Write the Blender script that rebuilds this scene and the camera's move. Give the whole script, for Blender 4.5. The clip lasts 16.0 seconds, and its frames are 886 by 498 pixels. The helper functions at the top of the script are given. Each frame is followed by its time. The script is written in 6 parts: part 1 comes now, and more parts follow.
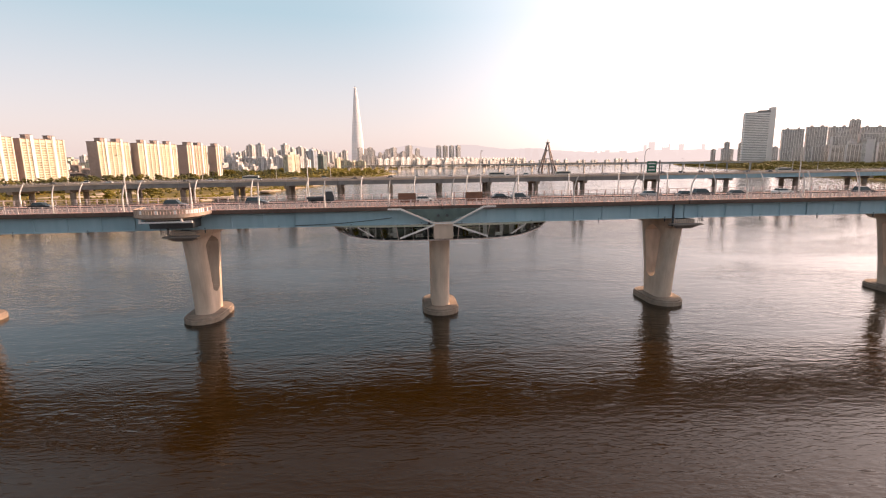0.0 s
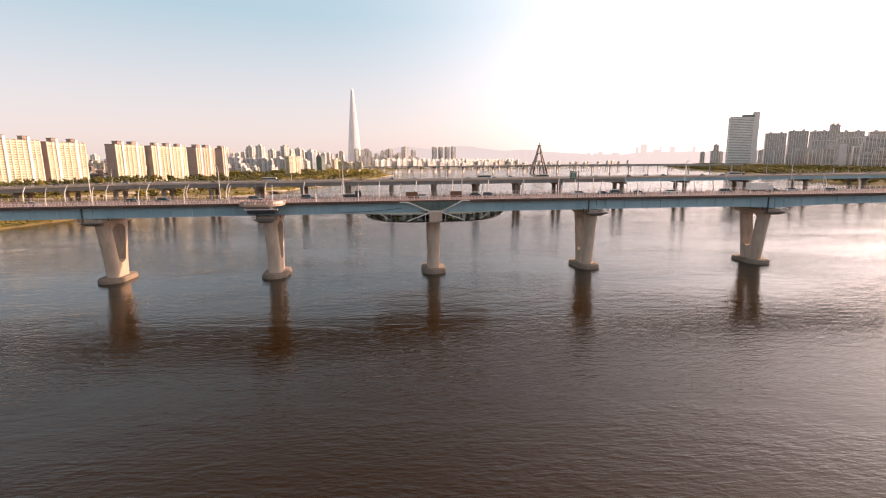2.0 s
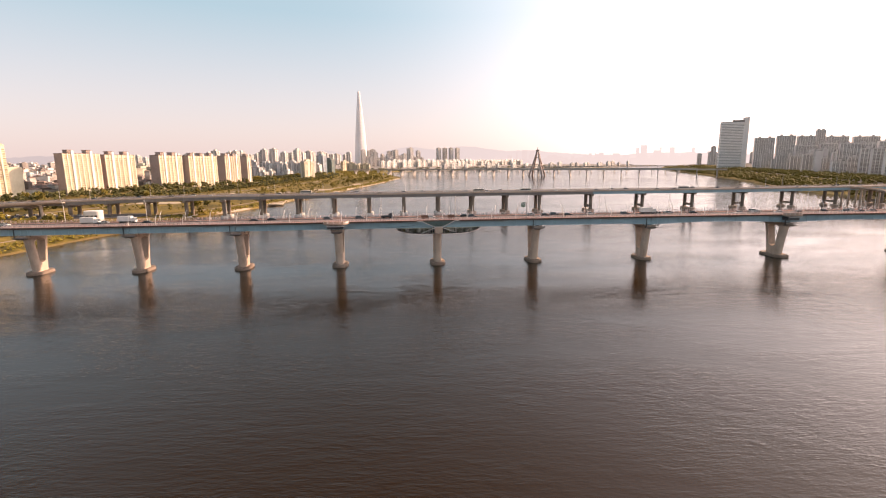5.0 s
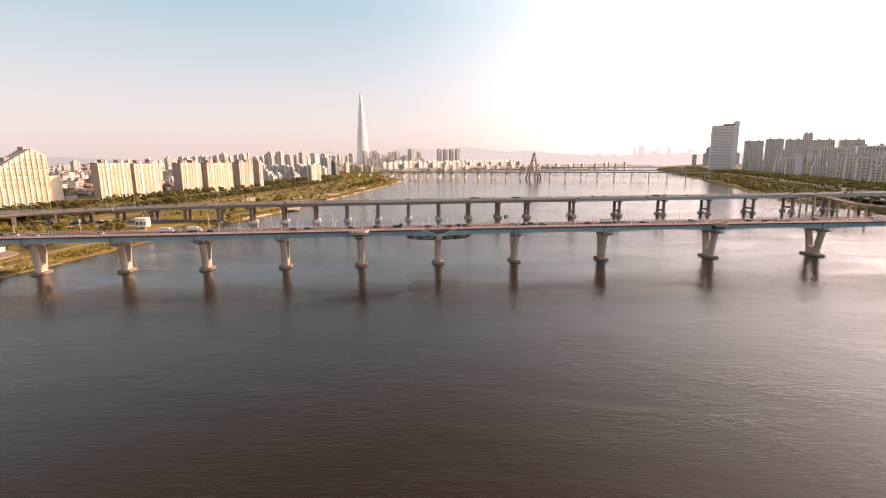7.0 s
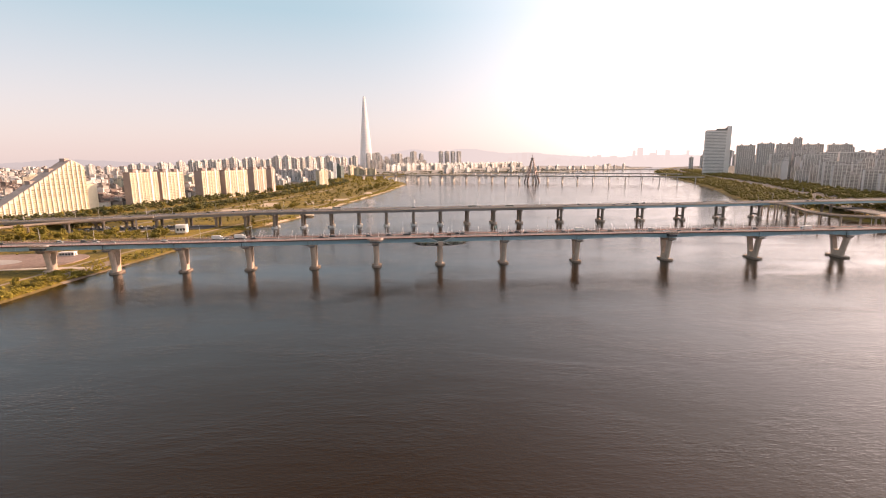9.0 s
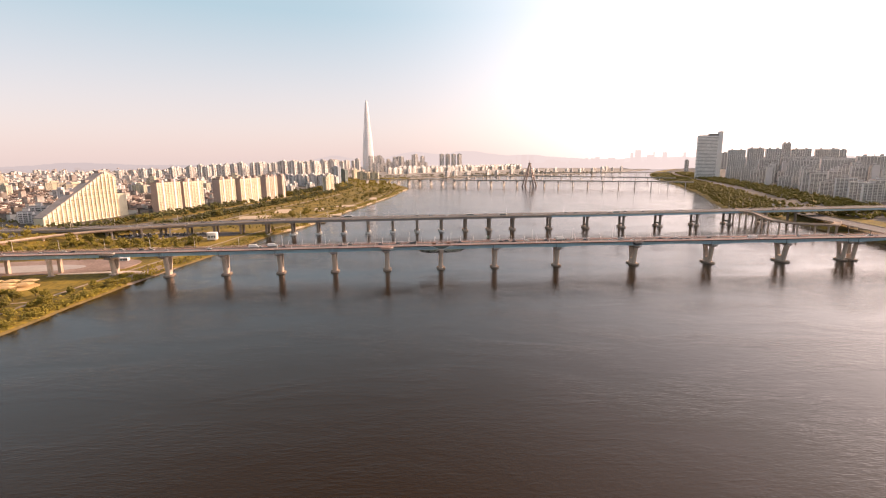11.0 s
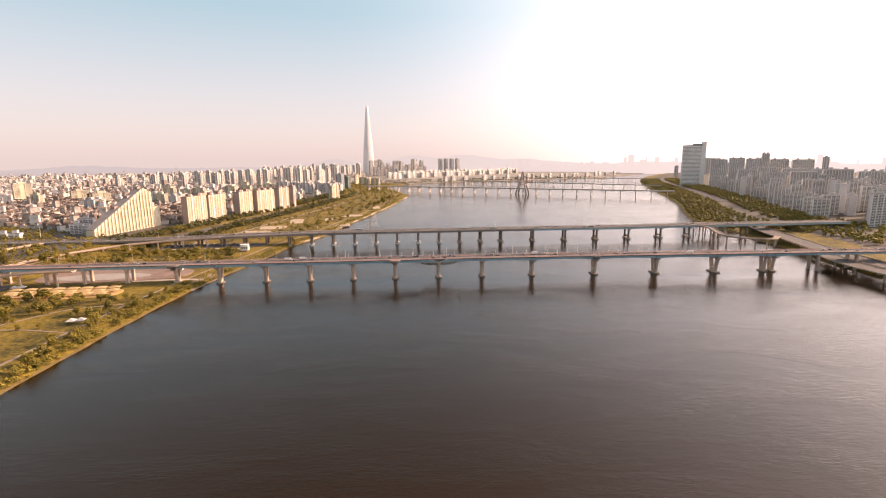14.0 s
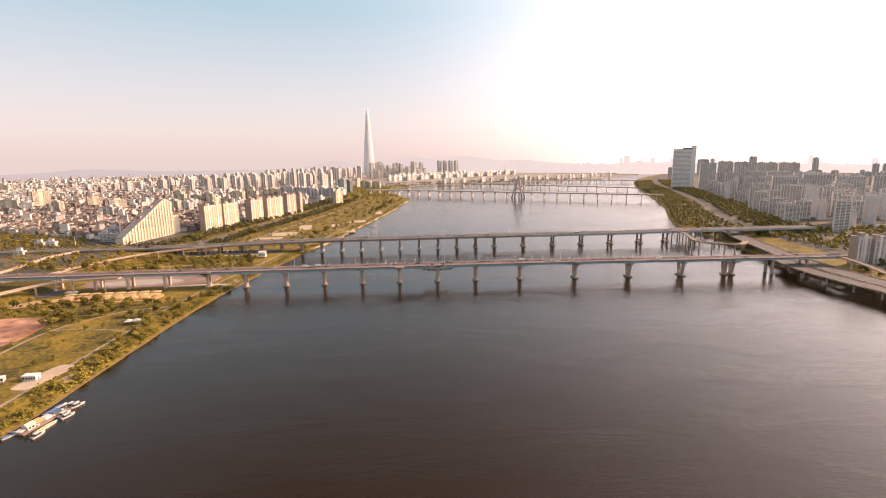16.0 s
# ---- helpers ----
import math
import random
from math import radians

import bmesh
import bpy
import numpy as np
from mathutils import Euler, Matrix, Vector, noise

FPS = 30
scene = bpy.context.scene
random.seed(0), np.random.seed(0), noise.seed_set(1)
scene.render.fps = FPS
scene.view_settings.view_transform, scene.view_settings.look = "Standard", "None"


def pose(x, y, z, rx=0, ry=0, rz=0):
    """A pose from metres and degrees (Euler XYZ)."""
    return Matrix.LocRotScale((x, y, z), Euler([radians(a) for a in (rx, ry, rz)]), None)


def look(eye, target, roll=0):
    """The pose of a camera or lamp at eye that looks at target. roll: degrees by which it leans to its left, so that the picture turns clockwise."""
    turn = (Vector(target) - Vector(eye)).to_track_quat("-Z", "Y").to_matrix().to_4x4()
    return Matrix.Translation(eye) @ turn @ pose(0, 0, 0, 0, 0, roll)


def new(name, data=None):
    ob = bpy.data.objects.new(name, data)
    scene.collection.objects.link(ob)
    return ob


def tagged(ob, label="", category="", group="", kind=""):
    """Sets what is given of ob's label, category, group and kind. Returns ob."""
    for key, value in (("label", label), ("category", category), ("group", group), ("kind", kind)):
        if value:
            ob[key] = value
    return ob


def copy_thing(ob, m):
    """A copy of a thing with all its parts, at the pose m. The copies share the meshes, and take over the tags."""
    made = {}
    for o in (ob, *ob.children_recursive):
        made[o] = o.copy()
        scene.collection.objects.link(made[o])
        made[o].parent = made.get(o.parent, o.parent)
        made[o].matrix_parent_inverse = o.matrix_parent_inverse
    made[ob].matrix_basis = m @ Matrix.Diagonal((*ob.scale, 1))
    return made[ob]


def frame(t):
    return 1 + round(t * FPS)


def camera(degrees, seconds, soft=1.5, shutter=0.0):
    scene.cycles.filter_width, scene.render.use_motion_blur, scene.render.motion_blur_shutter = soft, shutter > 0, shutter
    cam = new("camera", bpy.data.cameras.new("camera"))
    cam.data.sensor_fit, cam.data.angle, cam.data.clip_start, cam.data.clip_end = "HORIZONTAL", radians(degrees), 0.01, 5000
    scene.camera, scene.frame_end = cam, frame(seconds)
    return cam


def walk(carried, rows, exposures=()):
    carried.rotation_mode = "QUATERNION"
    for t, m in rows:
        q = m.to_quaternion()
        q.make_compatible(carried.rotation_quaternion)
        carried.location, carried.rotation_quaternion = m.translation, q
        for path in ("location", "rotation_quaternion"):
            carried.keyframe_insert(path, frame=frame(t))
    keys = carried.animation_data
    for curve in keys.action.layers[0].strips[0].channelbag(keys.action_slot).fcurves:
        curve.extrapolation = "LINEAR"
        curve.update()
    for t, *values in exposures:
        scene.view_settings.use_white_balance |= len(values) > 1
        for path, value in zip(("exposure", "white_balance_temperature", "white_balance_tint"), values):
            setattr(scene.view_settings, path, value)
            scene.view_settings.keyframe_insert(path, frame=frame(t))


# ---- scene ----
cam = camera(85.0, 16.0, soft=1.15)
PATH = [
    (0, (-0.97, -110.39, 32.42), (0.76, -11.99, 14.71), -0.80),
    (0.5, (-0.95, -121.32, 31.67), (0.54, -22.88, 14.11), -0.62),
    (1, (-0.96, -133.69, 32.00), (1.28, -35.26, 14.49), -0.70),
    (1.5, (-0.99, -147.16, 33.18), (1.41, -48.74, 15.63), -0.68),
    (2, (-1.04, -161.46, 35.03), (1.64, -63.05, 17.47), -0.59),
    (2.5, (-1.10, -176.37, 37.40), (1.27, -77.96, 19.84), -0.57),
    (3, (-1.18, -191.72, 40.14), (1.26, -93.31, 22.51), -0.51),
    (3.5, (-1.28, -207.36, 43.15), (0.91, -108.93, 25.59), -0.52),
    (4, (-1.38, -223.20, 46.36), (0.61, -124.82, 28.50), -0.47),
    (6.5, (-2.01, -303.72, 63.77), (-0.38, -205.37, 45.76), -0.62),
    (7, (-2.15, -319.99, 67.43), (-0.44, -221.66, 49.30), -0.57),
    (7.5, (-2.27, -336.34, 71.17), (-1.08, -237.99, 53.08), -0.53),
    (8, (-2.40, -352.77, 75.01), (-1.19, -254.40, 57.02), -0.64),
    (8.5, (-2.51, -369.30, 78.97), (-1.40, -270.93, 61.03), -0.61),
    (9, (-2.62, -385.95, 83.08), (-1.29, -287.62, 64.93), -0.59),
    (11.5, (-2.93, -471.27, 106.71), (-1.93, -372.93, 88.61), -0.69),
    (12, (-2.94, -488.77, 112.16), (-2.18, -390.44, 93.97), -0.62),
    (12.5, (-2.92, -506.40, 117.85), (-1.75, -408.07, 99.70), -0.68),
    (13, (-2.87, -524.17, 123.77), (-1.54, -425.82, 105.71), -0.75),
    (13.5, (-2.80, -542.07, 129.87), (-1.83, -443.71, 111.86), -0.67),
    (14, (-2.70, -560.12, 136.13), (-1.22, -461.78, 118.02), -0.47),
    (14.5, (-2.56, -578.33, 142.47), (-1.31, -479.99, 124.32), -0.59),
    (15, (-2.39, -596.72, 148.84), (-0.99, -498.37, 130.83), -0.54),
    (15.5, (-2.18, -615.36, 155.13), (-0.47, -517.04, 136.97), -0.57),
    (16, (-1.94, -633.70, 161.05), (-0.39, -535.40, 142.75), -0.73),
]
walk(cam, [(t, look(eye, target, roll)) for t, eye, target, roll in PATH], exposures=[(0, 0.59, 7350, 29), (16, 0.59, 7350, 29)])

# ---- light ----
SUN_AZ, SUN_EL = 70.0, 23.5          # degrees clockwise from +y, and above the horizon
world = bpy.data.worlds.new("sky")
scene.world = world
world.use_nodes = True
wn, wl = world.node_tree.nodes, world.node_tree.links
wn.clear()
sky = wn.new("ShaderNodeTexSky")
sky.sky_type, sky.sun_disc = "NISHITA", False
sky.sun_elevation, sky.sun_rotation = radians(SUN_EL), radians(SUN_AZ)
sky.altitude, sky.air_density, sky.dust_density, sky.ozone_density = 20, 1.0, 2.8, 2.0
wbg, wout = wn.new("ShaderNodeBackground"), wn.new("ShaderNodeOutputWorld")
wsat = wn.new("ShaderNodeHueSaturation")
wsat.inputs["Saturation"].default_value = 0.74
wl.new(sky.outputs[0], wsat.inputs["Color"])
wl.new(wsat.outputs[0], wbg.inputs[0])
wbg.inputs[1].default_value = 0.05
# summer haze all round: thick and rosy at the horizon, thinner and bluer overhead
def world_node(kind, **values):
    node = wn.new(kind)
    for name, value in values.items():
        node.inputs[name.replace("_", " ")].default_value = value
    return node


sun_way = Vector((math.sin(radians(SUN_AZ)) * math.cos(radians(SUN_EL)), math.cos(radians(SUN_AZ)) * math.cos(radians(SUN_EL)), math.sin(radians(SUN_EL))))
wco, wse = wn.new("ShaderNodeTexCoord"), wn.new("ShaderNodeSeparateXYZ")
wl.new(wco.outputs["Generated"], wse.inputs[0])
wlow, whigh = wn.new("ShaderNodeMix"), wn.new("ShaderNodeMix")
wlow.data_type = whigh.data_type = "RGBA"
wlow.inputs[6].default_value, wlow.inputs[7].default_value = (0.462, 0.432, 0.418, 1), (0.175, 0.325, 0.365, 1)
whigh.inputs[7].default_value = (0.08, 0.077, 0.074, 1)
for mix, z0, z1 in ((wlow, 0.015, 0.265), (whigh, 0.40, 0.75)):
    way = world_node("ShaderNodeMapRange", From_Min=z0, From_Max=z1)
    wl.new(wse.outputs["Z"], way.inputs["Value"])
    wl.new(way.outputs[0], mix.inputs[0])
wl.new(wlow.outputs[2], whigh.inputs[6])
# the haze brightens towards the sun
wdt, wrange, wpow, wlobe = wn.new("ShaderNodeVectorMath"), world_node("ShaderNodeMapRange", From_Min=0.14, From_Max=1.0), wn.new("ShaderNodeMath"), wn.new("ShaderNodeMix")
wdt.operation, wpow.operation = "DOT_PRODUCT", "POWER"
wdt.inputs[1].default_value, wpow.inputs[1].default_value = sun_way, 2.8
wlobe.data_type, wlobe.blend_type, wlobe.clamp_factor = "RGBA", "ADD", False
wlobe.inputs[7].default_value = (2.1, 1.83, 1.67, 1)
wl.new(wco.outputs["Generated"], wdt.inputs[0])
wl.new(wdt.outputs["Value"], wrange.inputs["Value"])
wl.new(wrange.outputs[0], wpow.inputs[0])
wthin, wtimes = world_node("ShaderNodeMapRange", From_Max=0.45, To_Min=1.0, To_Max=0.55), wn.new("ShaderNodeMath")
wtimes.operation = "MULTIPLY"
wl.new(wse.outputs["Z"], wthin.inputs["Value"])
wl.new(wthin.outputs[0], wtimes.inputs[0])
wl.new(wpow.outputs[0], wtimes.inputs[1])
wl.new(wtimes.outputs[0], wlobe.inputs[0])
wl.new(whigh.outputs[2], wlobe.inputs[6])
whz, wad = wn.new("ShaderNodeBackground"), wn.new("ShaderNodeAddShader")
wl.new(wlobe.outputs[2], whz.inputs[0])
wl.new(wbg.outputs[0], wad.inputs[0])
wl.new(whz.outputs[0], wad.inputs[1])
wl.new(wad.outputs[0], wout.inputs[0])

sun_data = bpy.data.lights.new("sun", "SUN")
sun_data.energy, sun_data.angle, sun_data.color = 3.85, radians(0.6), (1.0, 0.745, 0.49)
sun = new("sun", sun_data)
sun.matrix_world = look(sun_way * 900, (0, 0, 0))
scene.view_settings.exposure = 0.0


# ---- materials ----
def material(name, low, high, rough=0.8, metal=0.0, grain=1.0, stain=0.1, bump=0.0, vary=0.0, per="object", streak=0.0, spread=0.4):
    """Two scales of noise between two colours, fine relief, and a shift of value per object or per island."""
    m = bpy.data.materials.new(name)
    m.use_nodes = True
    n, l = m.node_tree.nodes, m.node_tree.links
    bsdf = n["Principled BSDF"]
    bsdf.inputs["Roughness"].default_value, bsdf.inputs["Metallic"].default_value = rough, metal
    geo = n.new("ShaderNodeNewGeometry")
    fine, broad = n.new("ShaderNodeTexNoise"), n.new("ShaderNodeTexNoise")
    for tex, scale, detail in ((fine, grain, 4), (broad, stain, 3)):
        tex.inputs["Scale"].default_value, tex.inputs["Detail"].default_value = scale, detail
        l.new(geo.outputs["Position"], tex.inputs["Vector"])
    if streak:
        mp = n.new("ShaderNodeMapping")
        mp.inputs["Scale"].default_value = (1, 1, streak)
        l.new(geo.outputs["Position"], mp.inputs["Vector"])
        l.new(mp.outputs[0], fine.inputs["Vector"])
    add = n.new("ShaderNodeMath")
    add.operation = "ADD"
    l.new(fine.outputs[0], add.inputs[0])
    l.new(broad.outputs[0], add.inputs[1])
    last = add
    if vary:
        if per == "object":
            info = n.new("ShaderNodeObjectInfo")
            rnd = info.outputs["Random"]
        else:
            rnd = geo.outputs["Random Per Island"]
        k = n.new("ShaderNodeMath")
        k.operation = "MULTIPLY_ADD"
        k.inputs[1].default_value = vary * 2
        l.new(rnd, k.inputs[0])
        l.new(add.outputs[0], k.inputs[2])
        last = n.new("ShaderNodeMath")
        last.operation = "SUBTRACT"
        last.inputs[1].default_value = vary
        l.new(k.outputs[0], last.inputs[0])
    ramp = n.new("ShaderNodeMapRange")
    ramp.inputs["From Min"].default_value, ramp.inputs["From Max"].default_value = 1 - spread, 1 + spread
    l.new(last.outputs[0], ramp.inputs["Value"])
    mix = n.new("ShaderNodeMix")
    mix.data_type = "RGBA"
    mix.inputs[6].default_value, mix.inputs[7].default_value = (*low, 1), (*high, 1)
    l.new(ramp.outputs[0], mix.inputs[0])
    l.new(mix.outputs[2], bsdf.inputs["Base Color"])
    if bump:
        b = n.new("ShaderNodeBump")
        b.inputs["Strength"].default_value, b.inputs["Distance"].default_value = bump, 0.3
        l.new(fine.outputs[0], b.inputs["Height"])
        l.new(b.outputs[0], bsdf.inputs["Normal"])
    return m


def water_material():
    m = bpy.data.materials.new("river_water")
    m.use_nodes = True
    n, l = m.node_tree.nodes, m.node_tree.links
    bsdf = n["Principled BSDF"]
    bsdf.inputs["Base Color"].default_value = (0.0205, 0.0093, 0.0006, 1)
    bsdf.inputs["Roughness"].default_value, bsdf.inputs["IOR"].default_value = 0.12, 1.33
    bsdf.inputs["Specular IOR Level"].default_value = 0.55
    geo = n.new("ShaderNodeNewGeometry")
    heights = []
    for sx, sy, scale, dist in ((0.5, 1.4, 0.30, 0.6), (0.55, 1.5, 0.7, 0.5), (0.25, 0.5, 0.05, 0.3)):
        mp, tex = n.new("ShaderNodeMapping"), n.new("ShaderNodeTexNoise")
        mp.inputs["Scale"].default_value = (sx, sy, 1)
        mp.inputs["Rotation"].default_value = (0, 0, radians(-8))
        tex.inputs["Scale"].default_value, tex.inputs["Detail"].default_value, tex.inputs["Distortion"].default_value = scale, 3, dist
        l.new(geo.outputs["Position"], mp.inputs["Vector"])
        l.new(mp.outputs[0], tex.inputs["Vector"])
        heights.append(tex)
    add = n.new("ShaderNodeMath")
    add.operation = "MULTIPLY_ADD"
    add.inputs[1].default_value = 0.7
    l.new(heights[1].outputs[0], add.inputs[0])
    l.new(heights[0].outputs[0], add.inputs[2])
    # scattered steeper crests on the swell
    cm, ct, cr, ca = n.new("ShaderNodeMapping"), n.new("ShaderNodeTexNoise"), n.new("ShaderNodeMapRange"), n.new("ShaderNodeMath")
    cm.inputs["Scale"].default_value, cm.inputs["Rotation"].default_value = (0.42, 1.5, 1), (0, 0, radians(5))
    ct.inputs["Scale"].default_value, ct.inputs["Detail"].default_value, ct.inputs["Distortion"].default_value = 0.62, 2, 0.4
    cr.inputs["From Min"].default_value, cr.inputs["From Max"].default_value = 0.54, 0.78
    cr.interpolation_type = "SMOOTHSTEP"
    ca.operation = "MULTIPLY_ADD"
    ca.inputs[1].default_value = 0.28
    l.new(geo.outputs["Position"], cm.inputs["Vector"])
    l.new(cm.outputs[0], ct.inputs["Vector"])
    l.new(ct.outputs[0], cr.inputs["Value"])
    l.new(cr.outputs[0], ca.inputs[0])
    fm, ft, fa = n.new("ShaderNodeMapping"), n.new("ShaderNodeTexNoise"), n.new("ShaderNodeMath")
    fm.inputs["Scale"].default_value, fm.inputs["Rotation"].default_value = (0.5, 1.3, 1), (0, 0, radians(-14))
    ft.inputs["Scale"].default_value, ft.inputs["Detail"].default_value, ft.inputs["Distortion"].default_value = 1.5, 2, 0.5
    fa.operation = "MULTIPLY_ADD"
    fa.inputs[1].default_value = 0.55
    l.new(geo.outputs["Position"], fm.inputs["Vector"])
    l.new(fm.outputs[0], ft.inputs["Vector"])
    l.new(ft.outputs[0], fa.inputs[0])
    l.new(add.outputs[0], fa.inputs[2])
    l.new(fa.outputs[0], ca.inputs[2])
    # gusts: the waves stand higher in some patches than in others
    gm, gt, gr, gx = n.new("ShaderNodeMapping"), n.new("ShaderNodeTexNoise"), n.new("ShaderNodeMapRange"), n.new("ShaderNodeMath")
    gm.inputs["Scale"].default_value = (0.6, 1.3, 1)
    gt.inputs["Scale"].default_value, gt.inputs["Detail"].default_value, gt.inputs["Distortion"].default_value = 0.022, 3, 0.8
    gr.inputs["From Min"].default_value, gr.inputs["From Max"].default_value = 0.38, 0.64
    gr.inputs["To Min"].default_value, gr.inputs["To Max"].default_value = 0.45, 1.35
    gx.operation = "MULTIPLY"
    l.new(geo.outputs["Position"], gm.inputs["Vector"])
    l.new(gm.outputs[0], gt.inputs["Vector"])
    l.new(gt.outputs[0], gr.inputs["Value"])
    l.new(gr.outputs[0], gx.inputs[0])
    l.new(ca.outputs[0], gx.inputs[1])
    b = n.new("ShaderNodeBump")
    b.inputs["Strength"].default_value, b.inputs["Distance"].default_value = 0.225, 0.5
    l.new(gx.outputs[0], b.inputs["Height"])
    l.new(b.outputs[0], bsdf.inputs["Normal"])
    # calmer and rougher patches of wind
    rr = n.new("ShaderNodeMapRange")
    rr.inputs["To Min"].default_value, rr.inputs["To Max"].default_value = 0.08, 0.14
    l.new(heights[2].outputs[0], rr.inputs["Value"])
    l.new(rr.outputs[0], bsdf.inputs["Roughness"])
    return m


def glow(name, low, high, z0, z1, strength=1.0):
    """A distant backdrop glowing in painted haze colours, blended from left to right."""
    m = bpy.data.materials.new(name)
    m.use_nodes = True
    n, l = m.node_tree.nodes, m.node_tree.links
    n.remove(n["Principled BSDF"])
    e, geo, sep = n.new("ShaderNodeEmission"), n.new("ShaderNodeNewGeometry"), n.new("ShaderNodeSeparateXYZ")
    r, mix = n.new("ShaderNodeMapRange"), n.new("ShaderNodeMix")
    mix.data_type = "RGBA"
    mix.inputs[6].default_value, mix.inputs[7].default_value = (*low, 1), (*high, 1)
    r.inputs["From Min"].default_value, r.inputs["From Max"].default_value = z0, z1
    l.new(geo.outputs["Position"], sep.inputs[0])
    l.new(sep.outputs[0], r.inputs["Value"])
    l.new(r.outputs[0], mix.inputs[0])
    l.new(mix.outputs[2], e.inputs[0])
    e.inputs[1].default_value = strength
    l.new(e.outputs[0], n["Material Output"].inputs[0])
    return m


WATER = water_material()
CONCRETE = material("weathered_concrete", (0.43, 0.315, 0.24), (0.70, 0.545, 0.435), 0.85, grain=0.8, stain=0.15, bump=0.25, vary=0.1, streak=0.25)
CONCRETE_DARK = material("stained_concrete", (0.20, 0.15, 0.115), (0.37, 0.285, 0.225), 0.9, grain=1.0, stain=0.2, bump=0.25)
BLUE = material("blue_steel_paint", (0.24, 0.39, 0.45), (0.36, 0.52, 0.58), 0.5, grain=0.6, stain=0.1, vary=0.12, streak=0.15)
EDGE = material("brown_deck_edge", (0.07, 0.045, 0.035), (0.15, 0.10, 0.08), 0.85, grain=1.5, stain=0.2)
ASPHALT = material("worn_asphalt", (0.085, 0.078, 0.076), (0.165, 0.15, 0.145), 0.9, grain=2.0, stain=0.1)
PAVING = material("red_paving", (0.46, 0.23, 0.18), (0.62, 0.36, 0.29), 0.85, grain=2.0, stain=0.2)
RAIL = material("pale_rail_paint", (0.62, 0.48, 0.44), (0.80, 0.66, 0.61), 0.6, grain=2.0, stain=0.3)
WHITE = material("white_paint", (0.62, 0.58, 0.54), (0.82, 0.80, 0.77), 0.5, grain=1.0, stain=0.2, vary=0.05)
GREY_STEEL = material("grey_steel", (0.19, 0.165, 0.155), (0.33, 0.295, 0.275), 0.5, metal=0.3, grain=1.5, stain=0.2)
DARK_STEEL = material("dark_steel", (0.035, 0.04, 0.045), (0.08, 0.085, 0.09), 0.55, metal=0.2, grain=1.5, stain=0.2)
TEAL = material("teal_panel", (0.05, 0.09, 0.085), (0.11, 0.17, 0.16), 0.4, grain=0.8, stain=0.2)
GLASS = material("dark_glass", (0.02, 0.03, 0.035), (0.06, 0.08, 0.085), 0.12, grain=0.5, stain=0.1, vary=0.15, per="island")
BROWN = material("brown_board", (0.13, 0.06, 0.035), (0.22, 0.11, 0.07), 0.7, grain=2.0, stain=0.3)
SIGN_GREEN = material("road_sign_green", (0.01, 0.10, 0.06), (0.02, 0.16, 0.09), 0.5, grain=1.0, stain=0.2)
TAN = material("tan_board", (0.34, 0.24, 0.18), (0.52, 0.39, 0.31), 0.8, grain=2.0, stain=0.3)
TYRE = material("tyre_rubber", (0.015, 0.015, 0.015), (0.03, 0.03, 0.03), 0.9)
GRASS = material("riverside_grass", (0.062, 0.052, 0.005), (0.285, 0.19, 0.018), 0.95, grain=0.28, stain=0.03, bump=0.3, spread=0.2)
LEAF = material("leaf_green", (0.085, 0.070, 0.007), (0.27, 0.205, 0.024), 0.8, grain=0.6, stain=0.05, vary=0.25)
LEAF_DARK = material("leaf_dark", (0.045, 0.048, 0.012), (0.12, 0.112, 0.03), 0.85, grain=0.5, stain=0.03, vary=0.3, per="island")
BARK = material("bark", (0.06, 0.045, 0.03), (0.14, 0.10, 0.07), 0.9, grain=3.0, stain=0.5)
EARTH = material("trodden_earth", (0.34, 0.22, 0.11), (0.54, 0.38, 0.22), 0.95, grain=0.3, stain=0.05)
PAVED = material("concrete_path", (0.26, 0.20, 0.15), (0.42, 0.33, 0.26), 0.9, grain=1.0, stain=0.1)
CLAY_DARK = material("dark_clay", (0.20, 0.10, 0.085), (0.42, 0.23, 0.18), 0.95, grain=0.12, stain=0.05)
BRICK_PAVING = material("faded_brick_paving", (0.22, 0.15, 0.12), (0.36, 0.26, 0.22), 0.9, grain=0.5, stain=0.05, spread=0.25)
OVAL_PAVING = material("grey_oval_paving", (0.34, 0.31, 0.29), (0.47, 0.43, 0.40), 0.9, grain=0.5, stain=0.06)
CLAY = material("red_clay", (0.24, 0.10, 0.06), (0.66, 0.36, 0.23), 0.95, grain=0.09, stain=0.03, spread=0.22)
SAND = material("yellow_sand", (0.50, 0.31, 0.12), (0.72, 0.49, 0.22), 0.95, grain=0.4, stain=0.06)
PALE_SAND = material("pale_sand", (0.44, 0.34, 0.24), (0.62, 0.51, 0.38), 0.95, grain=0.25, stain=0.03)
PALE_PAVING = material("pale_paving", (0.46, 0.39, 0.34), (0.66, 0.58, 0.52), 0.9, grain=0.8, stain=0.08)
CITY = material("city_ground", (0.055, 0.05, 0.042), (0.19, 0.165, 0.135), 0.95, grain=0.08, stain=0.02, spread=0.25)
# lighter copy of the city ground; its colour holds the far shore's haze
HAZED_GROUND = material("hazed_city_ground", (0.20, 0.18, 0.155), (0.42, 0.385, 0.345), 0.95, grain=0.05, stain=0.015, spread=0.25)
STONE = material("bank_stone", (0.10, 0.072, 0.022), (0.27, 0.185, 0.065), 0.95, grain=0.8, stain=0.1, bump=0.4)
WALL_ROSE = material("rose_render", (0.46, 0.33, 0.26), (0.60, 0.45, 0.36), 0.8, grain=0.3, stain=0.05, vary=0.06)
